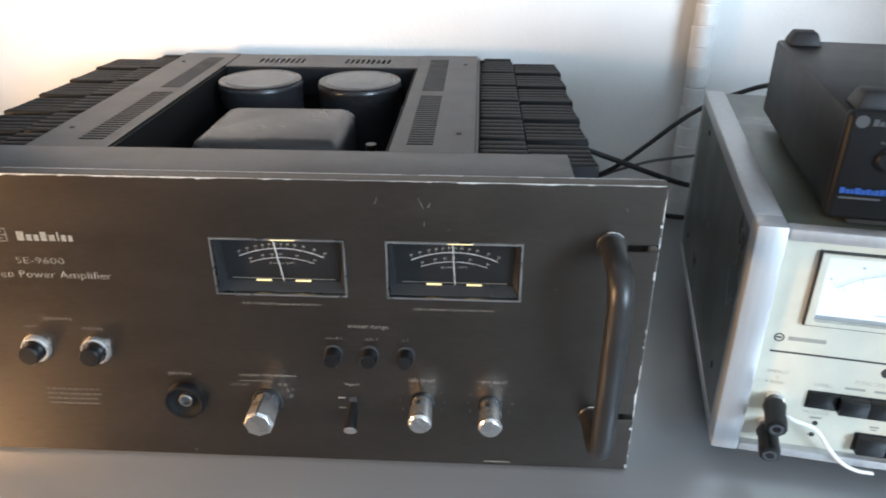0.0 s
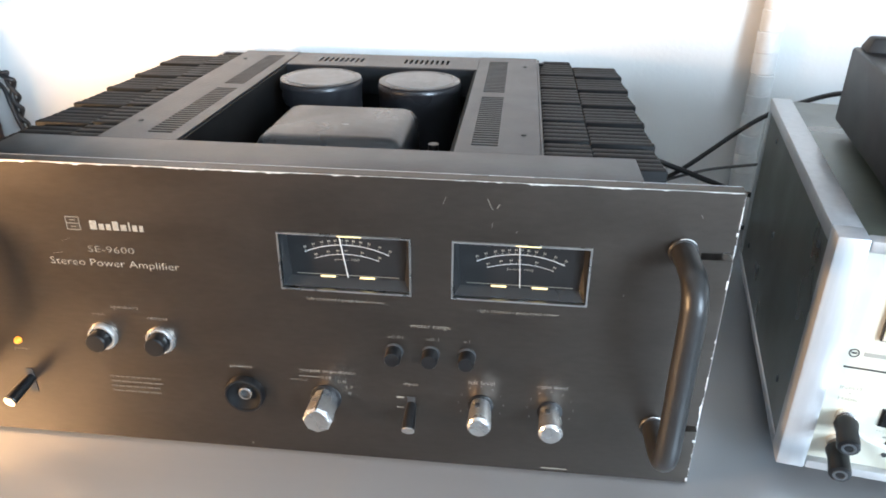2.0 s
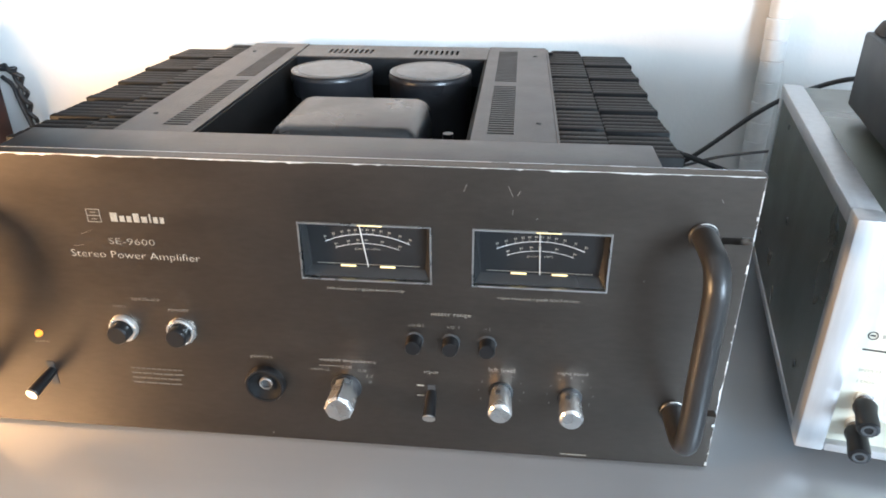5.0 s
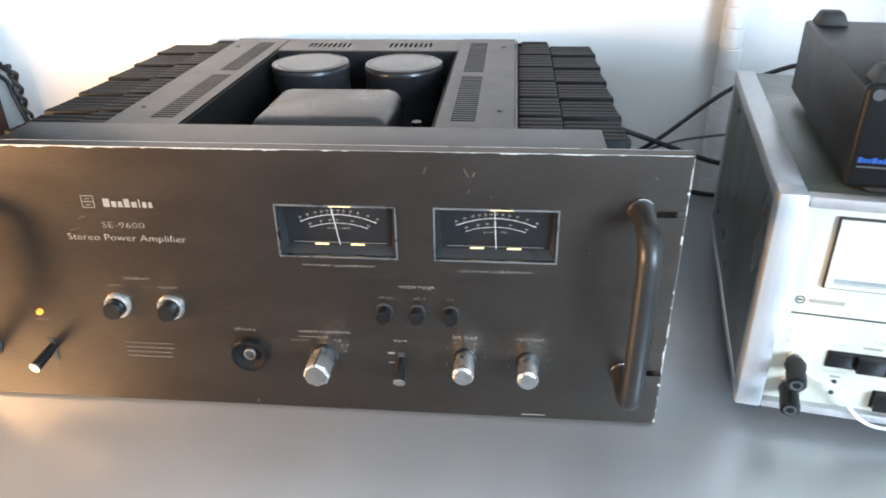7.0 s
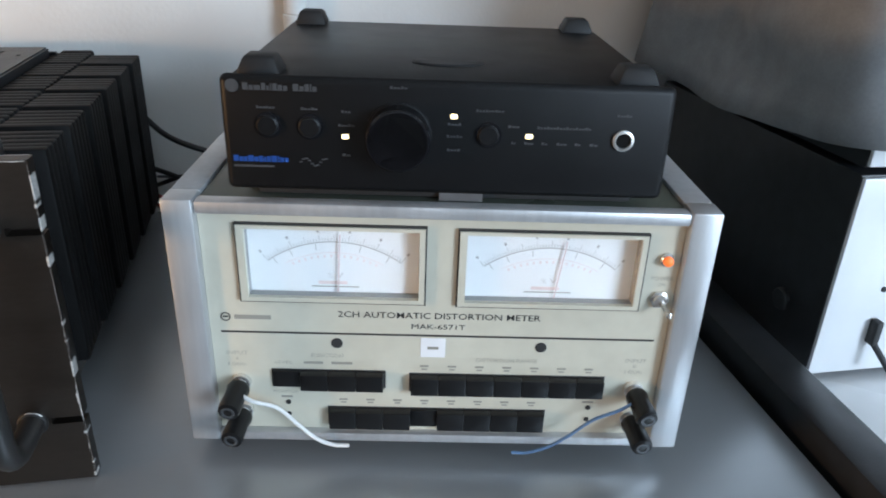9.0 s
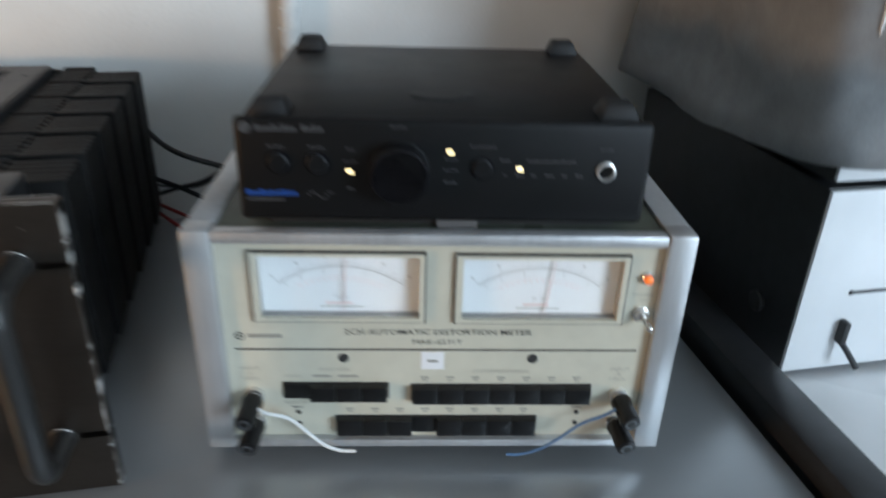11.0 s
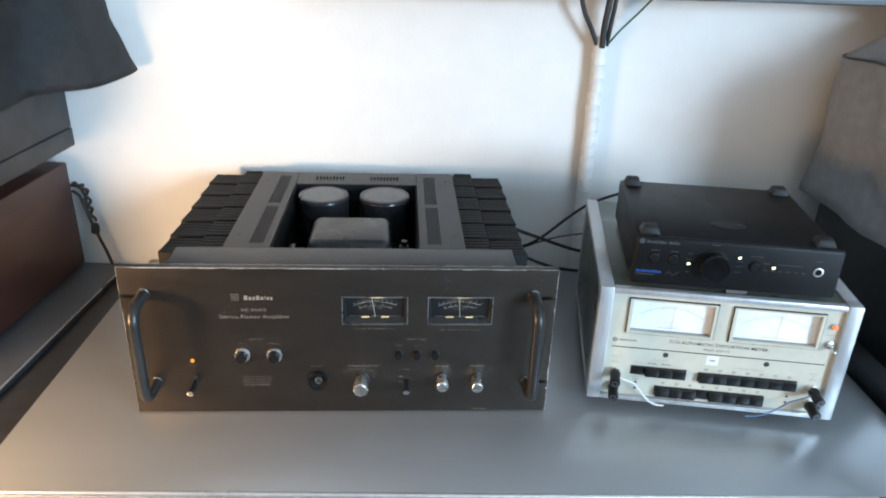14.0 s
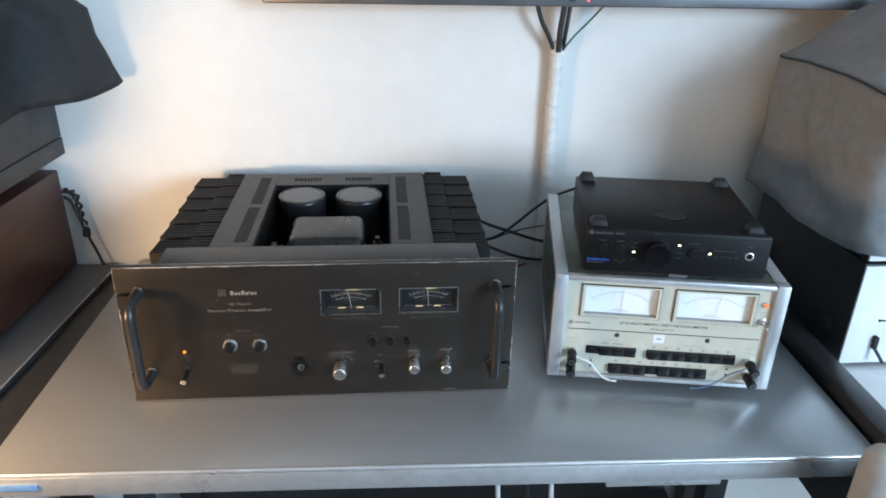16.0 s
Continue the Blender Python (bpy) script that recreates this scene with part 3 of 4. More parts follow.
    bpart("bolt", lathe([(0.006, 0), (0.006, 0.005), (0.0035, 0.006), (0.0035, 0.012)], (0.066, 0.132, 0.1400), (0, 0, 1), 12), M_BLACK, t)
    # heatsinks: ribs in six groups on each side, an inner and an outer row
    inner = mesh_from(box(-0.0150, 0.0147, -0.0038, 0.0038, 0.025, 0.1575, 0.0012, 2), "rib", M_FIN, True)
    outer = [mesh_from(box(-0.0200, 0.0205 - 0.0004 * k, -0.0038, 0.0038, 0.022, (0.1572, 0.1566, 0.1564, 0.1563, 0.1562)[k], 0.0014, 2), "rib", M_FIN, True) for k in range(5)]
    for s, nm in ((-1, "heatsink"), (1, "heatsink")):
        a, b = sorted((s * 0.136, s * 0.1985))
        sink = bpart(nm, box(a, b, 0.088, 0.362, 0.020, 0.1460, 0.001), M_FIN, amp, "ribbed black cast heatsink")
        for g in range(6):
            for k in range(5):
                y = 0.0910 + g * 0.0455 + k * 0.0082
                piece("rib", inner, sink, BODY @ Vector((s * 0.1512, y, 0)))
                piece("rib", outer[k], sink, BODY @ Vector((s * 0.1858, y - 0.0025, 0)), (0, 0, 0 if s > 0 else math.pi))
        bpart("end_cap", box(min(s * 0.139, s * 0.165), max(s * 0.139, s * 0.165), 0.358, 0.367, 0.03, 0.1578, 0.002), M_FIN, sink)
    # meters and handles
    vu_meter(amp, meters[0], -9)
    vu_meter(amp, meters[1], -3)
    for s in (-1, 1):
        amp_handle(amp, s * 0.2010)
    # print on the faceplate
    logo = bmesh.new()
    for r in ((-0.1110, -0.1035, 0.1484, 0.1487), (-0.1110, -0.1035, 0.1448, 0.1451), (-0.1110, -0.1035, 0.1412, 0.1415), (-0.1110, -0.1107, 0.1412, 0.1487), (-0.1038, -0.1035, 0.1412, 0.1487),
              (-0.1087, -0.1058, 0.1467, 0.1470), (-0.1087, -0.1058, 0.1429, 0.1432)):
        box(r[0], r[1], -0.0002, 0.0003, r[2], r[3], bm=logo)
    part("emblem", logo, M_PRINT_DIM, amp, smooth=False)
    x = -0.0980
    for w, h in ((0.0046, 0.0062), (0.0036, 0.0042), (0.0034, 0.0042), (0.0040, 0.0062), (0.0040, 0.0042), (0.0018, 0.0062), (0.0034, 0.0042), (0.0030, 0.0042)):
        bar(x, 0.1420, w - 0.0009, h * 0.82, M_PRINT_DIM, amp, name="brand_mark")
        x += w + 0.0003
    lettering("SE-9600", -0.1020, 0.1287, 0.0255, 0.0036, M_PRINT_DIM, amp)
    lettering("Stereo Power Amplifier", -0.1250, 0.1190, 0.0720, 0.0054, M_PRINT, amp)
    lettering("speakers", -0.0970, 0.0935, 0.0160, 0.0028, M_PRINT_DIM, amp)
    lettering("main", -0.1085, 0.0890, 0.0070, 0.0016, M_PRINT_DIM, amp)
    lettering("remote", -0.0765, 0.0882, 0.0115, 0.0018, M_PRINT_DIM, amp)
    lettering("power", -0.1620, 0.0615, 0.0095, 0.0018, M_PRINT_DIM, amp)
    for k, w in enumerate((0.0335, 0.0330, 0.0325, 0.0315)):
        x, n = -0.1070, 0
        while x < -0.1070 + w - 0.003:
            word = 0.0022 + 0.0011 * ((k * 3 + n * 5) % 5)
            bar(x, 0.0470 - 0.0034 * k, min(word, -0.1070 + w - x), 0.0009, M_PRINT_FAINT, amp)
            x, n = x + word + 0.0010, n + 1
    lettering("phones", -0.0330, 0.0595, 0.0125, 0.0028, M_PRINT, amp)
    lettering("output impedance", 0.0070, 0.0600, 0.0320, 0.0027, M_PRINT, amp)
    part("marking", box(0.0065, 0.0185, -0.0002, 0.0003, 0.0573, 0.0575), M_PRINT_DIM, amp, smooth=False)
    lettering("normal", 0.0015, 0.0540, 0.0100, 0.0018, M_PRINT_DIM, amp)
    lettering("0.08", 0.0190, 0.0563, 0.0060, 0.0019, M_PRINT_DIM, amp)
    lettering("0.8", 0.0285, 0.0543, 0.0045, 0.0019, M_PRINT_DIM, amp)
    lettering("2.7", 0.0325, 0.0508, 0.0045, 0.0019, M_PRINT_DIM, amp)
    lettering("8", 0.0342, 0.0466, 0.0018, 0.0019, M_PRINT_DIM, amp)
    lettering("meter range", 0.0705, 0.0935, 0.0210, 0.0027, M_PRINT, amp)
    for s, x in (("x0.01", 0.0575), ("x0.1", 0.0785), ("x1", 0.0985)):
        lettering(s, x, 0.0866, 0.0017 * len(s), 0.0019, M_PRINT_DIM, amp)
    lettering("input", 0.0660, 0.0555, 0.0080, 0.0027, M_PRINT, amp)
    lettering("left level", 0.1020, 0.0600, 0.0140, 0.0027, M_PRINT, amp)
    lettering("right level", 0.1395, 0.0600, 0.0160, 0.0027, M_PRINT, amp)
    lettering("left channel / peak level meter", 0.0150, 0.1070, 0.0420, 0.0022, M_PRINT, amp)
    lettering("right channel / peak level meter", 0.1055, 0.1060, 0.0420, 0.0022, M_PRINT, amp)
    for x in (0.109, 0.147):
        for k in range(9):
            a = radians(-120 + 30 * k)
            lettering(str(k + 1), x + 0.0125 * math.sin(a) - 0.0005, 0.0470 + 0.0118 * math.cos(a) - 0.0007, 0.0010 if k else 0.0005, 0.0014, M_PRINT_DIM, amp)
    for z in (0.0470, 0.0400):
        bar(0.0618, z, 0.0040, 0.0010, M_PRINT_DIM, amp)
    # controls
    knob(amp, 0.0210, 0.0430, 0.0084, 0.0205, True, "impedance_knob", "faceted chrome selector knob")
    knob(amp, 0.1090, 0.0460, 0.0064, 0.0195, False, "level_knob", "chrome level knob")
    knob(amp, 0.1470, 0.0450, 0.0064, 0.0195, False, "level_knob", "chrome level knob")
    for x in (-0.1050, -0.0710):
        b = part("speaker_button", lathe([(0.0084, 0), (0.0084, 0.0020), (0.0076, 0.0032), (0.0066, 0.0032), (0.0064, 0.0012)], (x, 0, 0.0755)), M_CHROME, amp, "chrome ring round a push button")
        part("plunger", lathe([(0.0058, 0.0005), (0.0058, 0.0085), (0.0052, 0.0093), (0.0004, 0.0093)], (x, 0, 0.0755)), M_BLACK, b, "black plunger")
    for x in (0.061, 0.0808, 0.1005):
        b = part("range_button", lathe([(0.0052, 0), (0.0052, 0.0004), (0.0048, 0.0005)], (x, 0, 0.0780)), M_INK, amp, "black range button")
        part("plunger", lathe([(0.0045, 0.0004), (0.0045, 0.0070), (0.0040, 0.0078), (0.0004, 0.0078)], (x, 0, 0.0775)), M_BLACK, b)
    j = part("phones_jack", lathe([(0.0115, 0), (0.0115, 0.0034), (0.0109, 0.0045), (0.0100, 0.0045), (0.0096, 0.0038), (0.0095, 0.0004)], (-0.026, 0, 0.0430), seg=36), M_BLACK, amp, "black headphone socket with a dished rim")
    part("dish", lathe([(0.0097, 0.0002), (0.0097, 0.0037), (0.0080, 0.0021), (0.0055, 0.0010), (0.0040, 0.0007)], (-0.026, 0, 0.0430), seg=36), M_INSIDE, j)
    part("contact", lathe([(0.0040, 0.0008), (0.0040, 0.0030), (0.0037, 0.0034), (0.0030, 0.0034), (0.0029, 0.0012)], (-0.0252, 0, 0.0440), seg=24), M_SATIN, j, "bright metal contact ring")
    part("bore", lathe([(0.0029, 0.0012), (0.0028, 0.0016), (0.0004, 0.0016)], (-0.0252, 0, 0.0440)), M_INK, j)
    for x, zt, tip, lab in ((-0.1570, 0.0440, (-0.0015, -0.0195, -0.003), "power_switch"), (0.0700, 0.0440, (0, -0.014, -0.007), "input_switch")):
        s = part(lab, box(x - 0.0022, x + 0.0022, -0.0004, 0.0004, zt - 0.012, zt + 0.0045), M_INK, amp, "black lever switch with a bright tip", smooth=False)
        d = Vector(tip)
        base = Vector((x, 0.001, zt - (0.002 if x < 0 else 0.001)))
        part("lever", lathe([(0.0026, 0), (0.0033, d.length * 0.35), (0.0036, d.length), (0.0033, d.length + 0.0004)], base, d, 18), M_BLACK, s)
        part("tip", lathe([(0.0036, d.length + 0.0004), (0.0036, d.length + 0.0012), (0.0028, d.length + 0.0014), (0.0004, d.length + 0.0010)], base, d, 18), M_SATIN, s)
    part("power_light", lathe([(0.0021, 0), (0.0021, 0.0012), (0.0014, 0.0024), (0.0003, 0.0028)], (-0.158, 0, 0.0685), seg=16), M_AMBER, amp, "lit amber power light")
    for x in (-0.17, 0.17):
        for y in (0.05, 0.32):
            part("foot", lathe([(0.014, 0), (0.016, 0.002), (0.016, 0.0119)], (x, y, 0), (0, 0, 1)), M_RUBBER, amp)
    # the print and the controls stand a little off the plate's middle
    for o in amp.children:
        if o.name.split(".")[0] in FRONT_PARTS:
            o.location.x = -0.0022
    return amp


power_amplifier()


# ---- distortion meter and the converter on it ----
BENCH_METER = pose(0.274, 0.0095, 0.75, 0, 0, -9.9) @ Matrix.Diagonal((1.01, 1, 1, 1))


def push_keys(parent, u0, u1, z0, z1, n, pressed, label):
    row = part("key_strip", box(u0 - 0.001, u1 + 0.001, -0.0004, 0.0004, z0 - 0.0005, z1 + 0.0005), M_INK, parent, label, smooth=False)
    w = (u1 - u0) / n
    for k in range(n):
        d = 0.0022 if k in pressed else 0.0058
        zt = z1
        part("key", box(u0 + k * w + 0.00006, u0 + (k + 1) * w - 0.00006, -d, -0.0006, z0 + 0.0004, zt, 0.0004), M_BLACK, row)


def terminal(parent, u, z, lean):
    t = part("terminal", lathe([(0.0052, 0), (0.0052, 0.003), (0.0035, 0.0035), (0.0035, 0.005)], (u, 0, z), seg=16), M_CHROME, parent, "black binding post")
    d = Vector((lean, -1, -0.12))
    part("grip", lathe([(0.0056, 0.005), (0.0062, 0.007), (0.0054, 0.011), (0.0058, 0.021), (0.0054, 0.0235), (0.0038, 0.0240)], (u, 0, z), d, 12), M_BLACK, t)
    part("socket", lathe([(0.0036, 0.0238), (0.0036, 0.0245), (0.0024, 0.0245), (0.0020, 0.0225)], (u, 0, z), d, 14), M_SHEET, t)


def dial_window(parent, u0, u1, z0, z1, lean, caption):
    w = part("meter_window", holed_plate((u0, u1), (z0, z1), [(u0 + 0.0007, u1 - 0.0007, z0 + 0.0007, z1 - 0.0007)], -0.0022, 0.0), M_INK, parent, "analogue meter behind a cream bezel", smooth=False)
    part("bezel", holed_plate((u0 + 0.0008, u1 - 0.0008), (z0 + 0.0008, z1 - 0.0008), [(u0 + 0.0044, u1 - 0.0036, z0 + 0.0030, z1 - 0.0026)], -0.0030, 0.0), M_CREAM, w, smooth=False)
    a, b, c, d = u0 + 0.0044, u1 - 0.0036, z0 + 0.0030, z1 - 0.0026
    part("dial", box(a - 0.002, b + 0.002, 0.0055, 0.0070, c - 0.002, d + 0.002), M_FACE, w, "white dial with a black scale and red figures", smooth=False)
    for x0, x1, y0, y1 in ((a - 0.0012, a - 0.0002, c, d), (b + 0.0002, b + 0.0012, c, d)):
        part("well_side", box(x0, x1, -0.002, 0.0053, y0, y1), M_WELLSIDE, w, smooth=False)
    part("well_floor", box(a, b, -0.002, 0.0053, c - 0.0014, c - 0.0002), M_WELLSIDE, w, smooth=False)
    part("well_top", box(a, b, -0.002, 0.0053, d + 0.0002, d + 0.0014), M_WELLSIDE, w, smooth=False)
    cu, cz, y = (a + b) / 2, c - 0.027, 0.0053
    part("scale_arc", arc_band(cu, cz, 0.0548, -37, 37, 0.0005, y), M_DIALINK, w, smooth=False)
    part("scale_arc", arc_band(cu, cz, 0.0490, -30, 30, 0.0003, y), M_REDINK, w, smooth=False)
    mk = bmesh.new()
    for k in range(51):
        ang = -37 + 74 * k / 50
        tick(mk, cu, cz, 0.0548, 0.0572 if k % 5 else 0.0590, ang, 0.0003, y)
    for k in range(0, 11, 2):
        tick(mk, cu, cz, 0.0604, 0.0620, -37 + 7.4 * k, 0.0012, y)
    for k in (-34, -24, -10, 14, 30):
        tick(mk, cu, cz, 0.0510, 0.0545, k, 0.0004, y)
    part("scale_marks", mk, M_DIALINK, w, smooth=False)
    rd = bmesh.new()
    for k in range(-26, 27, 4):
        tick(rd, cu, cz, 0.0465, 0.0480, k, 0.0009, y)
    part("red_figures", rd, M_REDINK, w, smooth=False)
    lettering(caption, cu - 0.004, cz + 0.0350, 0.008, 0.0028, M_INKDIM, w, y)
    part("red_caption", box(cu - 0.0085, cu + 0.006, y - 0.0001, y + 0.0002, cz + 0.0313, cz + 0.0330), M_REDINK, w, smooth=False)
    part("foot_line", box(cu - 0.012, cu + 0.012, y - 0.0001, y + 0.0002, cz + 0.0296, cz + 0.0301), M_INKDIM, w, smooth=False)
    nd = bmesh.new()
    tick(nd, cu, cz, 0.0275, 0.0600, lean, 0.0006, 0.0036)
    e = bmesh.ops.extrude_face_region(nd, geom=nd.faces[:])
    bmesh.ops.translate(nd, verts=[v for v in e["geom"] if isinstance(v, bmesh.types.BMVert)], vec=(0, 0.0004, 0))
    part("needle", nd, M_NEEDLE, w, "thin red needle", smooth=False)
    pane = part("pane", box(a, b, -0.0012, -0.0006, c, d), M_GLASS, w, "clear meter glass", smooth=False)
    pane.visible_shadow = False


M_GLASS = bpy.data.materials.new("clear_glass")
M_GLASS.use_nodes = True
g = M_GLASS.node_tree
gb = g.nodes["Principled BSDF"]
gb.inputs["Transmission Weight"].default_value = 1.0
gb.inputs["Roughness"].default_value = 0.03
gb.inputs["IOR"].default_value = 1.08
gb.inputs["Base Color"].default_value = (0.97, 0.98, 0.98, 1)


def distortion_meter():
    W, H, D = 0.266, 0.1552, 0.272
    B = 0.0130
    m = thing("distortion_meter", BENCH_METER, "cream-fronted distortion meter in an aluminium case on the steel table", "measuring instrument")
    # aluminium side frames: front posts, top rails, bottom rails; olive sheet between
    for s in (0, 1):
        x0, x1 = ((0.0, 0.0150), (W - 0.0150, W))[s]
        part("front_post", box(x0, x1, 0.0, 0.016, B, H, 0.0015), M_ALU, m, "bright aluminium corner post")
        part("top_rail", box(x0, x1, 0.0162, D, H - 0.0100, H - 0.0004, 0.0012), M_ALU, m, "aluminium top rail")
        part("bottom_rail", box(x0, x1, 0.0162, D, B, B + 0.0060, 0.001), M_ALU, m)
        part("rear_post", box(x0, x1, D - 0.010, D, B + 0.0062, H - 0.0102, 0.001), M_ALU, m)
        xs = (0.0012, 0.0030) if s == 0 else (W - 0.0030, W - 0.0012)
        side = part("side_panel", box(*xs, 0.0164, D - 0.0102, B + 0.0062, H - 0.0102), M_OLIVE, m, "olive lacquered side sheet", smooth=False)
        ax = -1 if s == 0 else 1
        fx = xs[0] if s == 0 else xs[1]
        for y, z in ((0.033, 0.136), (0.215, 0.136), (0.045, 0.040), (0.235, 0.040), (0.15, 0.088)):
            part("screw", lathe([(0.0024, 0), (0.0022, 0.0008), (0.0008, 0.0012)], (fx, y, z), (ax, 0, 0), 12), M_SHEET, side)
    part("top_cover", box(0.0152, W - 0.0152, 0.0105, D, H - 0.0045, H - 0.0022, 0.0006), M_OLIVE, m, "olive lacquered lid")
    part("top_bar", box(0.0151, W - 0.0151, 0.0008, 0.0100, H - 0.0075, H - 0.0008, 0.0015), M_ALU, m, "brushed aluminium top bar")
    part("bottom_bar", box(0.0151, W - 0.0151, 0.0008, 0.0100, B, B + 0.0055, 0.0012), M_ALU, m)
    part("bottom_cover", box(0.0152, W - 0.0152, 0.0102, D, B, B + 0.003), M_OLIVE, m, smooth=False)
    part("rear_panel", box(0.0152, W - 0.0152, D - 0.004, D - 0.001, B + 0.0032, H - 0.0048), M_OLIVE, m, smooth=False)
    wins = [(0.0325, 0.1252, 0.0975, 0.1408), (0.1403, 0.2335, 0.0970, 0.1402)]
    holes = [(a + 0.003, b - 0.0025, c + 0.004, d + 0.0002) for a, b, c, d in wins]
    part("front_panel", holed_plate((0.0152, W - 0.0152), (B + 0.0056, H - 0.0078), holes, 0.0055, 0.0078), M_CREAM, m, "cream lacquered front panel", smooth=False)
    Y = 0.0055
    front = new("front_fittings")
    front.parent = m
    front.location = (0, Y, 0.002)
    dial_window(front, *wins[0], 3, "% V")
    dial_window(front, *wins[1], 7, "% V")
    lettering("2CH AUTOMATIC DISTORTION METER", 0.0807, 0.0884, 0.1038, 0.0036, M_INK, front, weight=0.004)
    lettering("MAK-6571T", 0.1184, 0.0822, 0.0276, 0.0030, M_INK, front, weight=0.0)
    ring = arc_band(0.0235, 0.0872, 0.0019, 0, 360, 0.0007, -0.0002)
    part("emblem", ring, M_INK, front, smooth=False)
    bar(0.0222, 0.0868, 0.0026, 0.0009, M_INK, front)
    bar(0.0280, 0.0860, 0.0185, 0.0024, M_INKDIM, front, name="brand_mark")
    part("divider", box(0.0205, 0.2450, -0.0003, 0.0006, 0.0778, 0.0788), M_INK, front, smooth=False)
    for u in (0.0797, 0.1862):
        part("adjuster_hole", lathe([(0.0030, 0), (0.0030, 0.0004), (0.0022, 0.0005), (0.0004, 0.0003)], (u, 0, 0.0725), seg=16), M_INK, front)
    part("sticker", box(0.1232, 0.1362, -0.0004, 0.0004, 0.0650, 0.0768), M_STICKER, front, "small white sticker", smooth=False)
    bar(0.1268, 0.0700, 0.0058, 0.0016, M_INKDIM, front, -0.0003)
    lettering("FUNCTION", 0.0662, 0.0634, 0.0165, 0.0024, M_INKDIM, front)
    lettering("LEVEL", 0.0470, 0.0590, 0.0090, 0.0019, M_INKDIM, front)
    bar(0.0620, 0.0592, 0.0100, 0.0014, M_INKDIM, front)
    bar(0.0765, 0.0592, 0.0110, 0.0014, M_INKDIM, front)
    lettering("DISTORTION RANGE", 0.1530, 0.0625, 0.0320, 0.0024, M_INKDIM, front)
    lettering("INPUT RANGE", 0.1215, 0.0390, 0.0215, 0.0024, M_INKDIM, front)
    for k in range(7):
        bar(0.1232 + k * 0.0146, 0.0585, 0.0045, 0.0011, M_INKDIM, front)
        bar(0.1240 + k * 0.0146, 0.0567, 0.0030, 0.0008, M_INKDIM, front)
    for k in range(8):
        bar(0.0800 + k * 0.01455, 0.0358, 0.0045, 0.0011, M_INKDIM, front)
        bar(0.0808 + k * 0.01455, 0.0341, 0.0030, 0.0008, M_INKDIM, front)
    push_keys(front, 0.0457, 0.1040, 0.0448, 0.0552, 4, (0,), "row of black function keys")
    push_keys(front, 0.1185, 0.2212, 0.0432, 0.0542, 7, (), "row of black distortion range keys")
    push_keys(front, 0.0747, 0.1912, 0.0198, 0.0312, 8, (3,), "row of black input range keys")
    for u, lab in ((0.0220, "A"), (0.2320, "B")):
        lettering("INPUT", u, 0.0642, 0.0110, 0.0022, M_INKDIM, front)
        lettering(lab, u + 0.0046, 0.0608, 0.0016, 0.0020, M_INKDIM, front)
        lettering("100k", u + 0.0005, 0.0572, 0.0095, 0.0021, M_INKDIM, front)
    for u in (0.0450, 0.2080):
        lettering("MONITOR", u, 0.0400, 0.0130, 0.0019, M_INKDIM, front)
        bar(u + 0.0040, 0.0370, 0.0060, 0.0012, M_INKDIM, front)
        part("monitor_jack", lathe([(0.0014, 0), (0.0014, 0.0006), (0.0004, 0.0006)], (u + 0.0075, 0, 0.0340), seg=10), M_INK, front)
        part("monitor_jack", lathe([(0.0014, 0), (0.0014, 0.0006), (0.0004, 0.0006)], (u + 0.0075, 0, 0.0260), seg=10), M_INK, front)
    for u, lean in ((0.0285, -0.08), (0.2385, 0.10)):
        terminal(front, u, 0.0470, lean)
        terminal(front, u, 0.0290, lean)
    lamp = part("pilot_lamp", lathe([(0.0036, 0), (0.0036, 0.0018), (0.0028, 0.0026)], (0.2438, 0, 0.1262), seg=18), M_CHROME, front, "lit amber pilot lamp in a chrome ring")
    part("lens", lathe([(0.0027, 0.0022), (0.0024, 0.0042), (0.0012, 0.0052), (0.0003, 0.0054)], (0.2438, 0, 0.1262), seg=16), M_ORANGE, lamp)
    lettering("POWER", 0.2380, 0.1142, 0.0110, 0.0022, M_INKDIM, front)
    lettering("ON", 0.2420, 0.1108, 0.0034, 0.0016, M_INKDIM, front)
    sw = part("power_toggle", lathe([(0.0050, 0), (0.0050, 0.0016), (0.0036, 0.0022), (0.0034, 0.0036), (0.0014, 0.0036)], (0.2434, 0, 0.1035), seg=6), M_CHROME, front, "chrome toggle switch")
    part("toggle", lathe([(0.0012, 0.003), (0.0016, 0.011), (0.0018, 0.013), (0.0006, 0.0142)], (0.2434, 0, 0.1035), (0.2, -1, -0.25), 12), M_CHROME, sw)
    for u in (0.03, W - 0.03):
        for v in (0.03, D - 0.03):
            part("foot", lathe([(0.008, 0), (0.009, 0.001), (0.009, B - 0.0002)], (u, v, 0), (0, 0, 1), 16), M_RUBBER, m)
    # fittings belong straight to the instrument
    for o in list(front.children):
        o.parent = m
        o.location.y, o.location.z = Y, 0.002
    bpy.data.objects.remove(front)
    return m


distortion_meter()

DAC_AT = BENCH_METER @ pose(0.0303, 0.012, 0.1531)


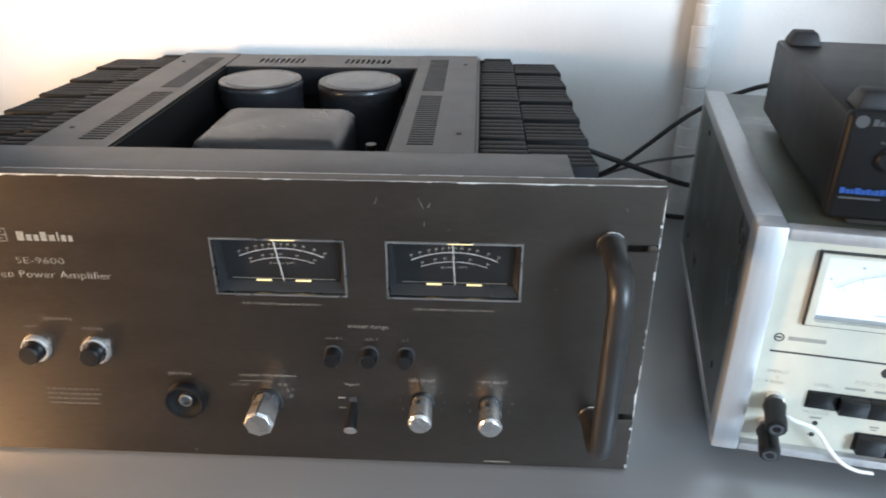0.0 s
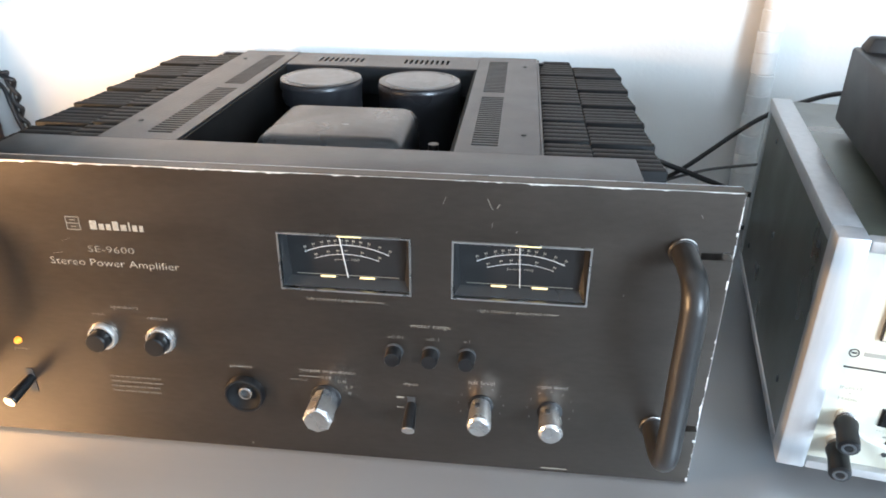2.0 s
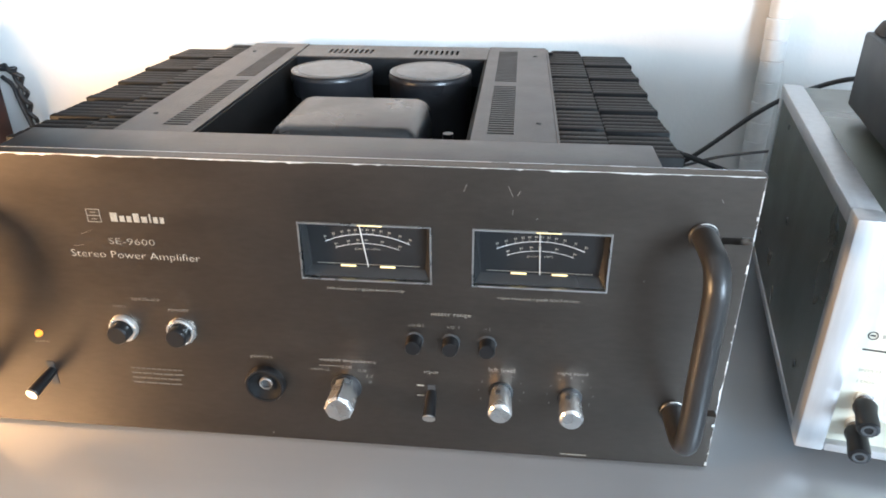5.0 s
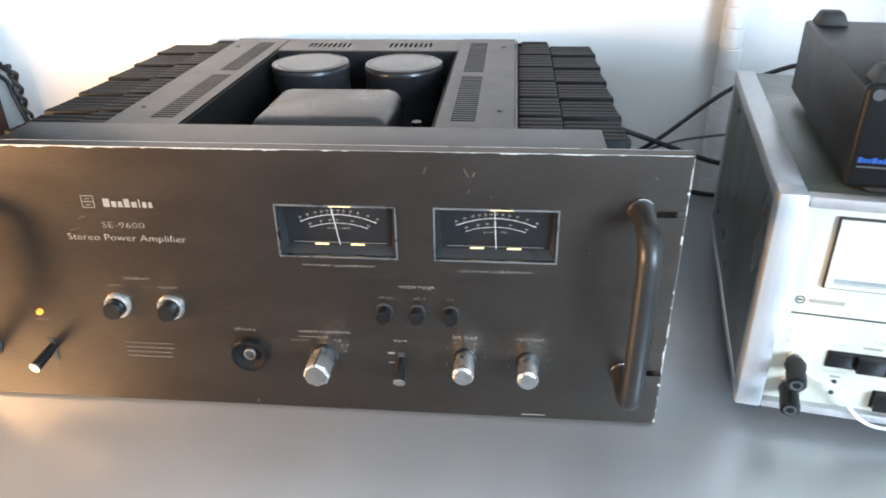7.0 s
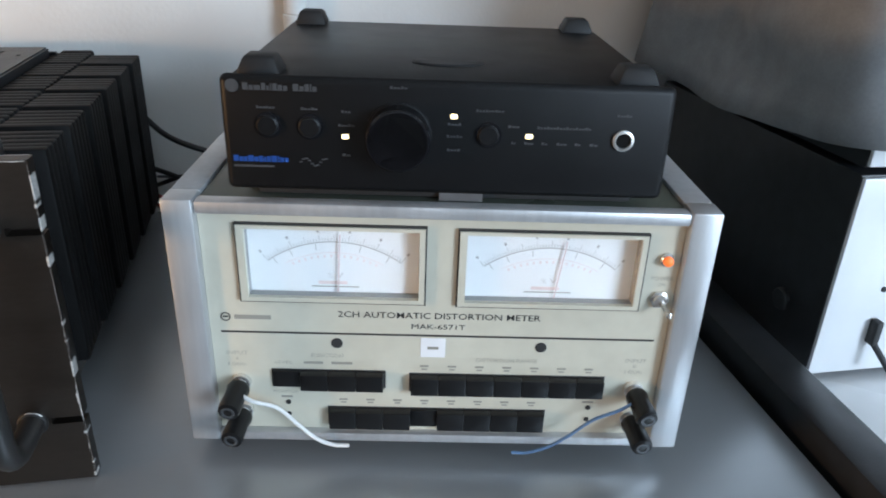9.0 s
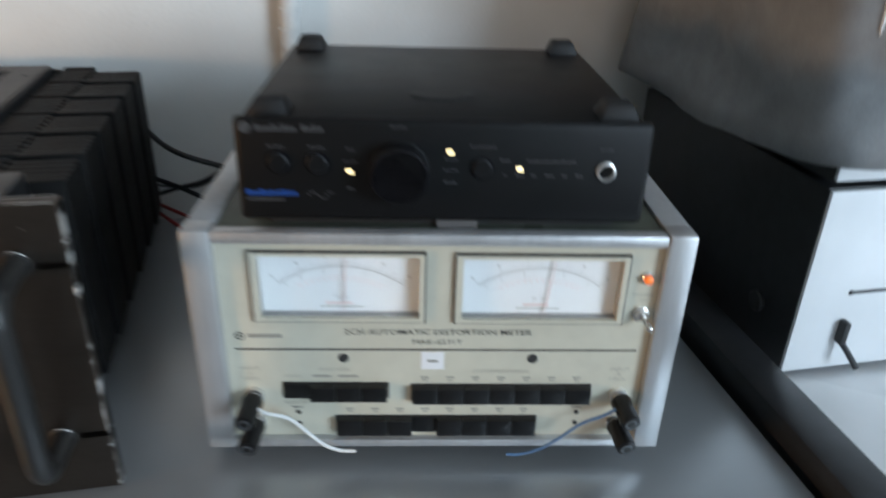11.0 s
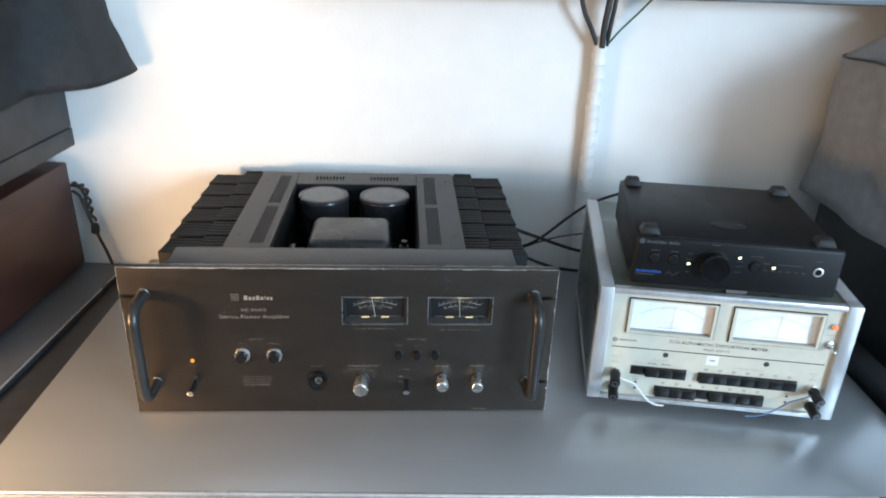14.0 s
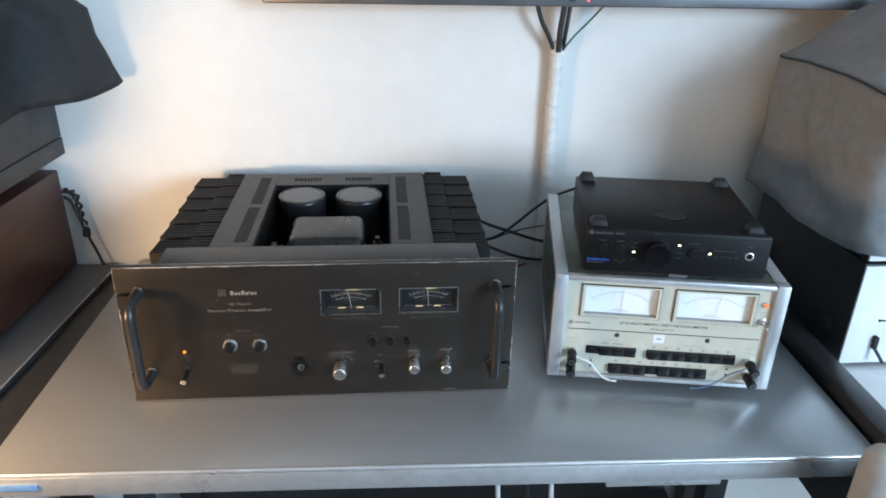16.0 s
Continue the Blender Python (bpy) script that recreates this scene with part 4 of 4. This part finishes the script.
def dac():
    W, D = 0.2065, 0.188
    d = thing("headphone_converter", DAC_AT, "small black audio converter lying on the distortion meter", "audio converter")
    body = box(0.0015, W - 0.0015, 0.004, D, 0.0065, 0.0570, 0.0022, 2)
    part("case", body, M_DAC, d, "black finely textured case")
    fp = bmesh.new()
    box(0.0, W, -0.0035, 0.0038, 0.0050, 0.0595, 0.0034, 3, fp)
    face = part("front_panel", fp, M_DAC, d, "black front panel with rounded corners")
    part("base", box(0.012, W - 0.012, 0.002, D - 0.01, 0.0006, 0.0100, 0.003), M_INK, d)
    for u in (0.0155, W - 0.0155):
        for v in (0.017, D - 0.012):
            bm = bmesh.new()
            box(u - 0.0102, u + 0.0102, v - 0.0100, v + 0.0100, 0.0566, 0.0655, 0.0018, 2, bm)
            for q in bm.verts:
                taper = 1 - 0.36 * max(0.0, (q.co.z - 0.0575) / 0.0087)
                q.co.x, q.co.y = u + (q.co.x - u) * taper, v + (q.co.y - v) * taper
            part("rubber_foot", bm, M_RUBBER, d, "chunky rubber corner foot")
    em = lathe([(0.0185, 0), (0.0185, 0.0006), (0.0175, 0.0012), (0.0080, 0.0013)], (W / 2, 0.052, 0.0568), (0, 0, 1), 32)
    for v in em.verts:
        v.co.y = 0.052 + (v.co.y - 0.052) * 0.55
    part("embossed_badge", em, M_RUBBER, d, "raised black maker's badge")
    part("paper_label", box(0.100, 0.121, -0.0006, 0.0016, 0.0008, 0.0049), M_PAPER, d, smooth=False)
    y = -0.0036
    ring = lathe([(0.0030, 0), (0.0030, 0.0003), (0.0010, 0.0003)], (0.0062, y, 0.0548), seg=16)
    part("brand_emblem", ring, M_GREYPRINT, face)
    x = 0.0108
    for w, h in ((0.0024, 0.0032), (0.0018, 0.0022), (0.0028, 0.0022), (0.0019, 0.0032), (0.0011, 0.0022), (0.0007, 0.0032), (0.0019, 0.0032), (0.0019, 0.0026), (0.0018, 0.0022),
                 (-0.0016, 0), (0.0025, 0.0032), (0.0018, 0.0022), (0.0019, 0.0032), (0.0007, 0.0032), (0.0018, 0.0022)):
        if w > 0:
            bar(x, 0.0530, w, h, M_GREYPRINT, face, y, "brand_mark")
        x += abs(w) + 0.00045
    x = 0.0042
    for w, h in ((0.0022, 0.0030), (0.0017, 0.0022), (0.0015, 0.0022), (0.0026, 0.0030), (0.0017, 0.0022), (0.0018, 0.0028), (0.0011, 0.0022), (0.0017, 0.0026), (0.0024, 0.0030), (0.0007, 0.0030), (0.0018, 0.0022), (0.0016, 0.0022)):
        bar(x, 0.0193, w, h, M_BLUE, face, y, "brand_mark")
        x += w + 0.0004
    bar(0.0042, 0.0166, 0.0185, 0.0010, M_GREYPRINT, face, y)
    wave = bmesh.new()
    for k in range(10):
        x = 0.0345 + k * 0.0013
        z = 0.0196 + 0.0018 * math.sin(k * 0.9)
        box(x, x + 0.0014, y - 0.0002, y + 0.0003, z - 0.0003, z + 0.0004, bm=wave)
    part("wave_mark", wave, M_GREYPRINT, face, smooth=False)
    for u, z in ((0.0210, 0.0370), (0.0400, 0.0368), (0.1215, 0.0352)):
        b = part("button", lathe([(0.0062, 0), (0.0062, 0.0006), (0.0050, 0.0007), (0.0048, 0.0002)], (u, y, z), seg=24), M_TVGLOSS, face, "round black button in a thin glossy ring")
        part("plunger", lathe([(0.0050, 0.0002), (0.0050, 0.0016), (0.0042, 0.0022), (0.0004, 0.0022)], (u, y, z), seg=24), M_DAC, b)
    k = part("volume_knob", lathe([(0.0152, 0), (0.0152, 0.0008), (0.0142, 0.001), (0.0146, 0.0115)], (0.0805, y, 0.0342), seg=48), M_DAC, face, "large black volume knob")
    part("knob_rim", lathe([(0.0146, 0.0116), (0.0136, 0.0130), (0.0132, 0.0130)], (0.0805, y, 0.0342), seg=48), M_TVGLOSS, k, "bevelled glossy rim")
    part("knob_face", lathe([(0.0131, 0.0130), (0.0129, 0.0126), (0.0004, 0.0124)], (0.0805, y, 0.0342), seg=48), M_DAC, k)
    for u, z in ((0.0560, 0.0325), (0.1055, 0.0435), (0.1405, 0.0351)):
        part("indicator", box(u - 0.0016, u + 0.0016, y - 0.0004, y + 0.0004, z - 0.0011, z + 0.0011, 0.0005), M_LED, face, "lit white indicator")
    for u, z, w in ((0.0163, 0.0447, 0.0085), (0.0362, 0.0445, 0.0080), (0.0545, 0.0437, 0.0045), (0.0530, 0.0372, 0.0075), (0.0545, 0.0230, 0.0040), (0.0765, 0.0553, 0.0080), (0.1028, 0.0393, 0.0065),
                    (0.1025, 0.0335, 0.0075), (0.1030, 0.0270, 0.0062), (0.1155, 0.0460, 0.0130), (0.1305, 0.0390, 0.0055), (0.1440, 0.0388, 0.0250), (0.1325, 0.0312, 0.0022), (0.1385, 0.0312, 0.0045),
                    (0.1465, 0.0312, 0.0030), (0.1535, 0.0312, 0.0050), (0.1620, 0.0312, 0.0030), (0.1690, 0.0312, 0.0040), (0.1800, 0.0455, 0.0070)):
        n = max(2, int(w / 0.0014))
        for i in range(n):
            bar(u + i * w / n, z, w / n - 0.0004, 0.0008 + 0.0004 * ((i * 7) % 3 == 0), M_GREYPRINT, face, y)
    j = part("headphone_jack", lathe([(0.0050, 0), (0.0050, 0.0012), (0.0044, 0.0016), (0.0036, 0.0016), (0.0034, 0.0004)], (0.1840, y, 0.0345), seg=28), M_CHROME, face, "chrome headphone socket")
    part("socket", lathe([(0.0035, 0.0005), (0.0034, 0.0008), (0.0004, 0.0007)], (0.1840, y, 0.0345), seg=20), M_INSIDE, j)
    part("rear_panel", box(0.004, W - 0.004, D + 0.0002, D + 0.002, 0.010, 0.054), M_BLACK, d, smooth=False)
    return d


dac()


def loose_wire(name, pts, r, mat, label, category="cable", n=8):
    bm = tube([Vector(p) for p in pts], r, 10, n)
    ob = part(name, bm, mat)
    return tagged(ob, label, category)


def on_meter(*pts):
    return [BENCH_METER @ (Vector(p) + Vector((0, 0.0033, 0.002))) for p in pts]


loose_wire("test_lead", on_meter((0.0300, -0.0095, 0.0470), (0.0370, -0.0120, 0.0445), (0.0490, -0.0100, 0.0390), (0.0590, -0.0075, 0.0260), (0.0680, -0.0065, 0.0160), (0.0770, -0.0060, 0.0115), (0.0855, -0.006, 0.0112)),
           0.0011, M_WIREW, "thin white test lead hanging from a terminal")
loose_wire("test_lead", on_meter((0.2370, -0.0095, 0.0470), (0.2280, -0.0120, 0.0430), (0.2160, -0.0100, 0.0350), (0.2040, -0.0090, 0.0230), (0.1940, -0.0080, 0.0145), (0.1830, -0.0075, 0.0098), (0.1745, -0.007, 0.0092)),
           0.0009, M_WIREB, "thin blue test lead hanging from a terminal")

# cables between the amplifier and the wall
loose_wire("audio_cable", [(0.195, 0.385, 0.775), (0.222, 0.350, 0.795), (0.262, 0.330, 0.815), (0.326, 0.330, 0.868), (0.362, 0.328, 0.888), (0.400, 0.315, 0.902), (0.450, 0.27, 0.906)], 0.0022, M_CABLE, "black audio cable running to the converter")
loose_wire("audio_cable", [(0.19, 0.385, 0.850), (0.226, 0.335, 0.838), (0.275, 0.325, 0.822), (0.325, 0.330, 0.803), (0.36, 0.350, 0.79)], 0.0026, M_CABLE, "black audio cable behind the amplifier")
loose_wire("audio_cable", [(0.20, 0.385, 0.785), (0.240, 0.345, 0.798), (0.270, 0.332, 0.814), (0.30, 0.330, 0.824), (0.345, 0.335, 0.829)], 0.0014, M_GREYCABLE, "grey audio cable behind the amplifier")
loose_wire("speaker_cable", [(0.18, 0.385, 0.800), (0.22, 0.350, 0.798), (0.262, 0.325, 0.787), (0.30, 0.325, 0.774), (0.34, 0.345, 0.760), (0.37, 0.36, 0.754)], 0.0024, M_CABLE, "black speaker cable lying on the table")
loose_wire("speaker_cable", [(0.19, 0.373, 0.775), (0.222, 0.335, 0.776), (0.255, 0.315, 0.768), (0.28, 0.320, 0.758), (0.31, 0.345, 0.7535)], 0.0018, M_REDCABLE, "red speaker cable lying on the table")
loose_wire("speaker_cable", [(0.19, 0.373, 0.768), (0.225, 0.320, 0.766), (0.25, 0.300, 0.7535), (0.272, 0.315, 0.7530), (0.29, 0.350, 0.7530)], 0.0018, M_REDCABLE, "red speaker cable lying on the table")


# ---- wall: cable wrap, television, cables ----
def cable_wrap():
    t = thing("cable_wrap", ROOM @ pose(0.330, 0.380, 0.751), "white slotted cable wrap running down the wall", "cable duct")
    bm = bmesh.new()
    lathe([(0.0090, 0), (0.0090, 0.3620)], (0, 0, 0), (0, 0, 1), 16, bm)
    part("core", bm, M_DUCT, t)
    seg = mesh_from(lathe([(0.0096, 0), (0.0102, 0.0005), (0.0103, 0.0178), (0.0096, 0.0184)], (0, 0, 0), (0, 0, 1), 18), "segment", M_DUCT, True)
    for k in range(19):
        piece("segment", seg, t, (0.0005 * math.sin(k * 1.3), 0.0, 0.001 + k * 0.0190), (0.02 * math.sin(k * 2.1), 0.025 * math.cos(k * 1.7), 0))


cable_wrap()


def television():
    t = thing("television", ROOM @ pose(-0.101, 0.335, 1.1690), "large flat television with a silver lower trim, hung on the wall", "television")
    W = 1.03
    bm = bmesh.new()
    box(0, W, 0, 0.045, 0.002, 0.62, 0.004, 2, bm)
    part("bezel", bm, M_TVGLOSS, t, "glossy black frame")
    part("screen", box(0.03, W - 0.03, -0.0012, -0.0002, 0.055, 0.59), M_TVGLOSS, t, "dark switched-off screen", smooth=False)
    part("trim", box(0.004, W - 0.004, -0.006, -0.0003, 0.0005, 0.0345, 0.0022, 3), M_TVSTRIP, t, "silver trim strip")
    bar(0.464, 0.0180, 0.055, 0.0062, M_LABEL, t, -0.0062, "brand_mark")
    part("standby_light", lathe([(0.0022, 0), (0.0020, 0.0006), (0.0003, 0.0009)], (0.459, -0.0060, 0.0095), seg=12), M_REDLED, t, "lit red standby light")
    part("sensor_window", box(0.431, 0.441, -0.0064, -0.0058, 0.0075, 0.0125), M_INK, t, smooth=False)
    part("bracket", box(0.35, 0.68, 0.0452, 0.0595, 0.15, 0.45), M_UNDER, t, smooth=False)


television()

for pts, r, mat, lab in (([(0.333, 0.366, 1.104), (0.322, 0.362, 1.125), (0.308, 0.357, 1.150), (0.295, 0.353, 1.190)], 0.0034, M_CABLE, "black cable hanging from the television"),
                         ([(0.340, 0.362, 1.100), (0.339, 0.358, 1.130), (0.341, 0.354, 1.160), (0.343, 0.353, 1.195)], 0.0044, M_CABLE, "black cable hanging from the television"),
                         ([(0.347, 0.366, 1.102), (0.348, 0.360, 1.130), (0.350, 0.356, 1.160), (0.351, 0.355, 1.195)], 0.0032, M_CABLE, "black cable hanging from the television"),
                         ([(0.349, 0.362, 1.106), (0.362, 0.360, 1.124), (0.382, 0.357, 1.146), (0.405, 0.354, 1.172), (0.43, 0.354, 1.19)], 0.0015, M_GREENCABLE, "thin green cable hanging from the television")):
    loose_wire("television_cable", pts, r, mat, lab)


# ---- covered equipment beside the table ----
def cover(name, x0, x1, y0, y1, hem, top, peak, mat, label, parent_m, flare=None, seed=1, wrinkle=0.006, corner=0.03, rise=1.1, folds=0.004, drop=0.0):
    """A fabric cover: walls that hang from a rounded top edge, and a top that rises to a peak."""
    bm = bmesh.new()
    N, R, EDGE = 120, 22, 12
    cx, cy, hx, hy = (x0 + x1) / 2, (y0 + y1) / 2, (x1 - x0) / 2, (y1 - y0) / 2
    off = Vector((seed * 3.1, seed * 1.7, 0))

    def rim(i):
        a = 2 * math.pi * i / N
        c, s = math.cos(a), math.sin(a)
        k = 1 / max(abs(c), abs(s))
        p = Vector((c * k, s * k, 0))
        x, y = p.x * hx, p.y * hy
        rx, ry = hx - corner, hy - corner
        if abs(x) > rx and abs(y) > ry:
            v = Vector((abs(x) - rx, abs(y) - ry))
            v = v.normalized() * corner
            x, y = math.copysign(rx + v.x, x), math.copysign(ry + v.y, y)
        return Vector((cx + x, cy + y, 0)), Vector((c, s, 0))

    rows = []
    for j in range(R):
        ring = []
        for i in range(N):
            p, out = rim(i)
            if j <= EDGE:
                u = j / EDGE
                h = hem(p)
                z = h + (top - h) * u
                w = wrinkle * (1.25 - u)
                n = noise.noise(Vector((p.x * 7, p.y * 7, z * 6)) + off) * 1.4 + noise.noise(Vector((p.x * 25, p.y * 25, z * 9)) + off) * 0.25
                n += 0.55 * (0.45 - abs(noise.noise(Vector((p.x * 11 + z * 5, p.y * 11 - z * 4, z * 13)) + off * 2)))
                q = Vector((p.x, p.y, z)) + out * (w * (0.55 * n + 0.45))
                f = noise.noise(Vector((p.x * 6 + z * 4, p.y * 8 - z * 3, z * 11 - p.y * 5)) + off * 3)
                g = noise.noise(Vector((p.x * 13 - z * 9, p.y * 15 + z * 10, z * 12)) + off * 4)
                q -= out * folds * (1 - 0.6 * abs(out.x * out.y) * 2) * ((1 - min(1.0, abs(f) * 3.2)) ** 1.5 + 0.6 * (1 - min(1.0, abs(g) * 3.0)) ** 1.5) * min(1.0, 5 * (1 - u)) * min(1.0, 0.25 + 3 * u)
                q.z -= drop * (2 * abs(out.x * out.y)) ** 5 * u ** 3
                if flare:
                    q = flare(q, u)
            else:
                u = (j - EDGE) / (R - 1 - EDGE)
                g = p.lerp(Vector((peak[0], peak[1], 0)), u)
                z = top + (peak[2] - top) * u ** rise + folds * noise.noise(g * 14 + off) * math.sin(u * math.pi) - drop * (2 * abs(out.x * out.y)) ** 5 * (1 - u) ** 3
                q = Vector((g.x, g.y, z))
            ring.append(bm.verts.new(q))
        rows.append(ring)
    for a, b in zip(rows, rows[1:]):
        for i in range(N):
            bm.faces.new((a[i], a[(i + 1) % N], b[(i + 1) % N], b[i]))
    bmesh.ops.remove_doubles(bm, verts=rows[-1], dist=1e-4)
    me = mesh_from(bm, name, mat)
    me.shade_smooth()
    ob = new(name, me)
    sol = ob.modifiers.new("thickness", "SOLIDIFY")
    sol.thickness, sol.offset = 0.0022, 1.0
    ob.matrix_world = parent_m
    return tagged(ob, label, "dust cover")


def grey_hem(p):
    return 0.915 - 0.014 * math.sin(max(0, min(1, (p.y - 0.03) / 0.27)) * math.pi * 0.8) + 0.004 * noise.noise(p * 12)


grey = cover("grey_cover", 0.668, 0.95, 0.030, 0.345, grey_hem, 1.107, (0.775, 0.275, 1.192), M_GREYCLOTH, "rumpled grey fabric dust cover over the white units", Matrix.Identity(4), seed=2, wrinkle=0.022, corner=0.04, folds=0.020, drop=0.007)


seam = [grey.data.vertices[12 * 120 + k].co + Vector((-0.0018, -0.0006, 0.0016)) for k in range(100, 41, -2)]
part("piping", tube(seam, 0.0017, 8, 2), M_GREYBOX, grey, "dark piped seam")


def white_unit(z, h, label):
    u = thing("white_unit", pose(0.682, 0.041, z), label, "audio unit", group="stacked white units")
    part("case", box(0, 0.255, 0.0035, 0.272, 0.004, h, 0.0015), M_BLACKRAIL, u, "black painted case")
    f = part("front_panel", box(0.0006, 0.2544, 0.0, 0.0033, 0.0055, h - 0.0015, 0.0008), M_WHITEDEV, u, "glossy white front panel")
    return u, f


u, f = white_unit(0.7392, 0.1525, "black-cased audio unit with a glossy white front, on the side bench")
part("slot", box(0.040, 0.20, -0.0008, 0.0004, 0.0700, 0.0722), M_GREYPRINT, f, "thin grey slot", smooth=False)
part("slot_end", lathe([(0.0020, 0), (0.0018, 0.0012), (0.0004, 0.0014)], (0.0400, 0, 0.0711), seg=12), M_INK, f)
lv = part("lever_mount", box(0.0375, 0.0425, -0.008, 0, 0.030, 0.0490, 0.0012), M_INK, f, "black lever switch")
part("lever", tube([(0.041, -0.005, 0.031), (0.044, -0.012, 0.024), (0.048, -0.018, 0.016)], 0.0022), M_GREYPRINT, lv, "grey metal lever")
part("side_knob", lathe([(0.0085, 0), (0.0085, 0.0022), (0.0070, 0.0034), (0.0005, 0.0036)], (0.0, 0.043, 0.043), (-1, 0, 0), 20), M_GREYBOX, u, "round dark grey boss on the side")
for x in (0.03, 0.225):
    for y in (0.03, 0.24):
        part("foot", lathe([(0.010, 0), (0.010, 0.0039)], (x, y, 0), (0, 0, 1), 14), M_RUBBER, u)
u, f = white_unit(0.8922, 0.200, "black-cased audio unit with a white front, under the grey cover")
part("foot_strip", box(0.01, 0.245, 0.02, 0.26, 0.0, 0.0038), M_RUBBER, u, smooth=False)

def brown_cabinet():
    c = thing("brown_cabinet", SIDE @ pose(-0.509, -0.393, 0.7472), "dark red-brown veneered cabinet on the metal-topped side bench", "cabinet")
    part("body", box(0, 0.452, 0.0, 0.376, 0.008, 0.170, 0.003), M_BROWN, c, "dark red-brown veneer")
    part("plinth", box(0.015, 0.437, 0.015, 0.361, 0, 0.0078), M_INK, c, smooth=False)
    part("back_panel", box(0.012, 0.440, 0.3762, 0.380, 0.02, 0.160), M_BLACK, c, smooth=False)


def charcoal_unit():
    c = thing("charcoal_unit", SIDE @ pose(-0.511, -0.404, 0.9174), "charcoal equipment case stacked on the brown cabinet", "audio unit")
    part("lower_shell", box(0, 0.468, 0.0, 0.394, 0.0235, 0.0500, 0.0015), M_GREYBOX, c)
    part("upper_shell", box(0.0006, 0.4674, 0.0006, 0.3934, 0.0512, 0.118, 0.0015), M_GREYBOX, c)
    for x in (0.05, 0.42):
        for y in (0.05, 0.34):
            part("foot", lathe([(0.014, 0), (0.014, 0.0234)], (x, y, 0), (0, 0, 1), 14), M_RUBBER, c)


brown_cabinet()
charcoal_unit()


def black_hem(p):
    return 1.030 + 0.005 * noise.noise(p * 9)


def black_flare(q, u):
    """The rear of the cover stands out beyond the unit and its lower corner sticks out; the front part is tucked in."""
    k = max(0.0, min(1.0, (q.y + 0.150) / 0.06))
    k = k * k * (3 - 2 * k)
    tuck = 0.058 * (1 - k) * max(0.0, min(1.0, (q.x + 0.3) / 0.25))
    w = max(0.0, 1 - Vector((q.x - 0.030, q.y + 0.004)).length / 0.10)
    lift = max(0.0, 1 - Vector((q.x - 0.030, q.y + 0.004)).length / 0.33)
    return q + Vector((0.029 * w ** 1.3 * (1 - u) ** 1.4 - tuck * (1 - 0.3 * u), 0.0, 0.020 * lift ** 0.7 * (1 - u)))


black = cover("black_cover", -0.53, 0.030, -0.42, -0.004, black_hem, 1.155, (-0.25, -0.12, 1.232), M_BLACKCLOTH, "black fabric dust cover over the charcoal unit", SIDE, flare=black_flare, seed=5, wrinkle=0.013, corner=0.012, rise=0.45, folds=0.006)

hem_line = [black.data.vertices[i].co.copy() for i in range(120)]
part("hem_binding", tube(hem_line + hem_line[:1], 0.0016, 6, 1), M_BLACKCLOTH, black, "stitched hem")

# twisted cable behind the cabinet: two strands that wind round one line and end in a plug
line = smooth_points([(-0.436, 0.386, 0.878), (-0.421, 0.385, 0.877), (-0.414, 0.384, 0.868), (-0.412, 0.384, 0.850), (-0.412, 0.384, 0.836), (-0.409, 0.384, 0.818)], 8)
for turn, r, lab in ((0.0, 0.0026, "black twisted cable hanging behind the brown cabinet"), (math.pi, 0.0022, "second strand of the black twisted cable")):
    strand = [(p.x + 0.0036 * math.cos(k * 0.42 + turn), p.y + 0.0020 * math.sin(k * 0.42 + turn), p.z + 0.0016 * math.sin(k * 0.42 + turn)) for k, p in enumerate(line)]
    loose_wire("twisted_cable", strand, r, M_CABLE, lab, n=3)
loose_wire("loose_cable", [(-0.434, 0.386, 0.868), (-0.424, 0.385, 0.860), (-0.417, 0.380, 0.845), (-0.411, 0.379, 0.822), (-0.404, 0.380, 0.795), (-0.396, 0.380, 0.770), (-0.390, 0.378, 0.7495)], 0.0024, M_CABLE, "black cable running down beside the brown cabinet")
plug = thing("cable_plug", pose(-0.4085, 0.3815, 0.8000), "small black plug on the end of the twisted cable", "plug")
part("body", lathe([(0.0045, 0), (0.0062, 0.002), (0.0062, 0.012), (0.0040, 0.0165)], (0, 0, 0), (0.1, 0, 1), 14), M_RUBBER, plug)

# cables on the lower shelf under the table
for k, x in enumerate((0.20, 0.235, 0.265)):
    loose_wire("loose_cable", [(x, -0.09, 0.700 - 0.01 * k), (x + 0.01, -0.085, 0.55), (x + 0.02, -0.02, 0.40), (x + 0.05, 0.05, 0.275), (x + 0.12, 0.08, 0.274)], 0.003, (M_DUCT, M_CABLE, M_DUCT)[k], "cable hanging below the table top")
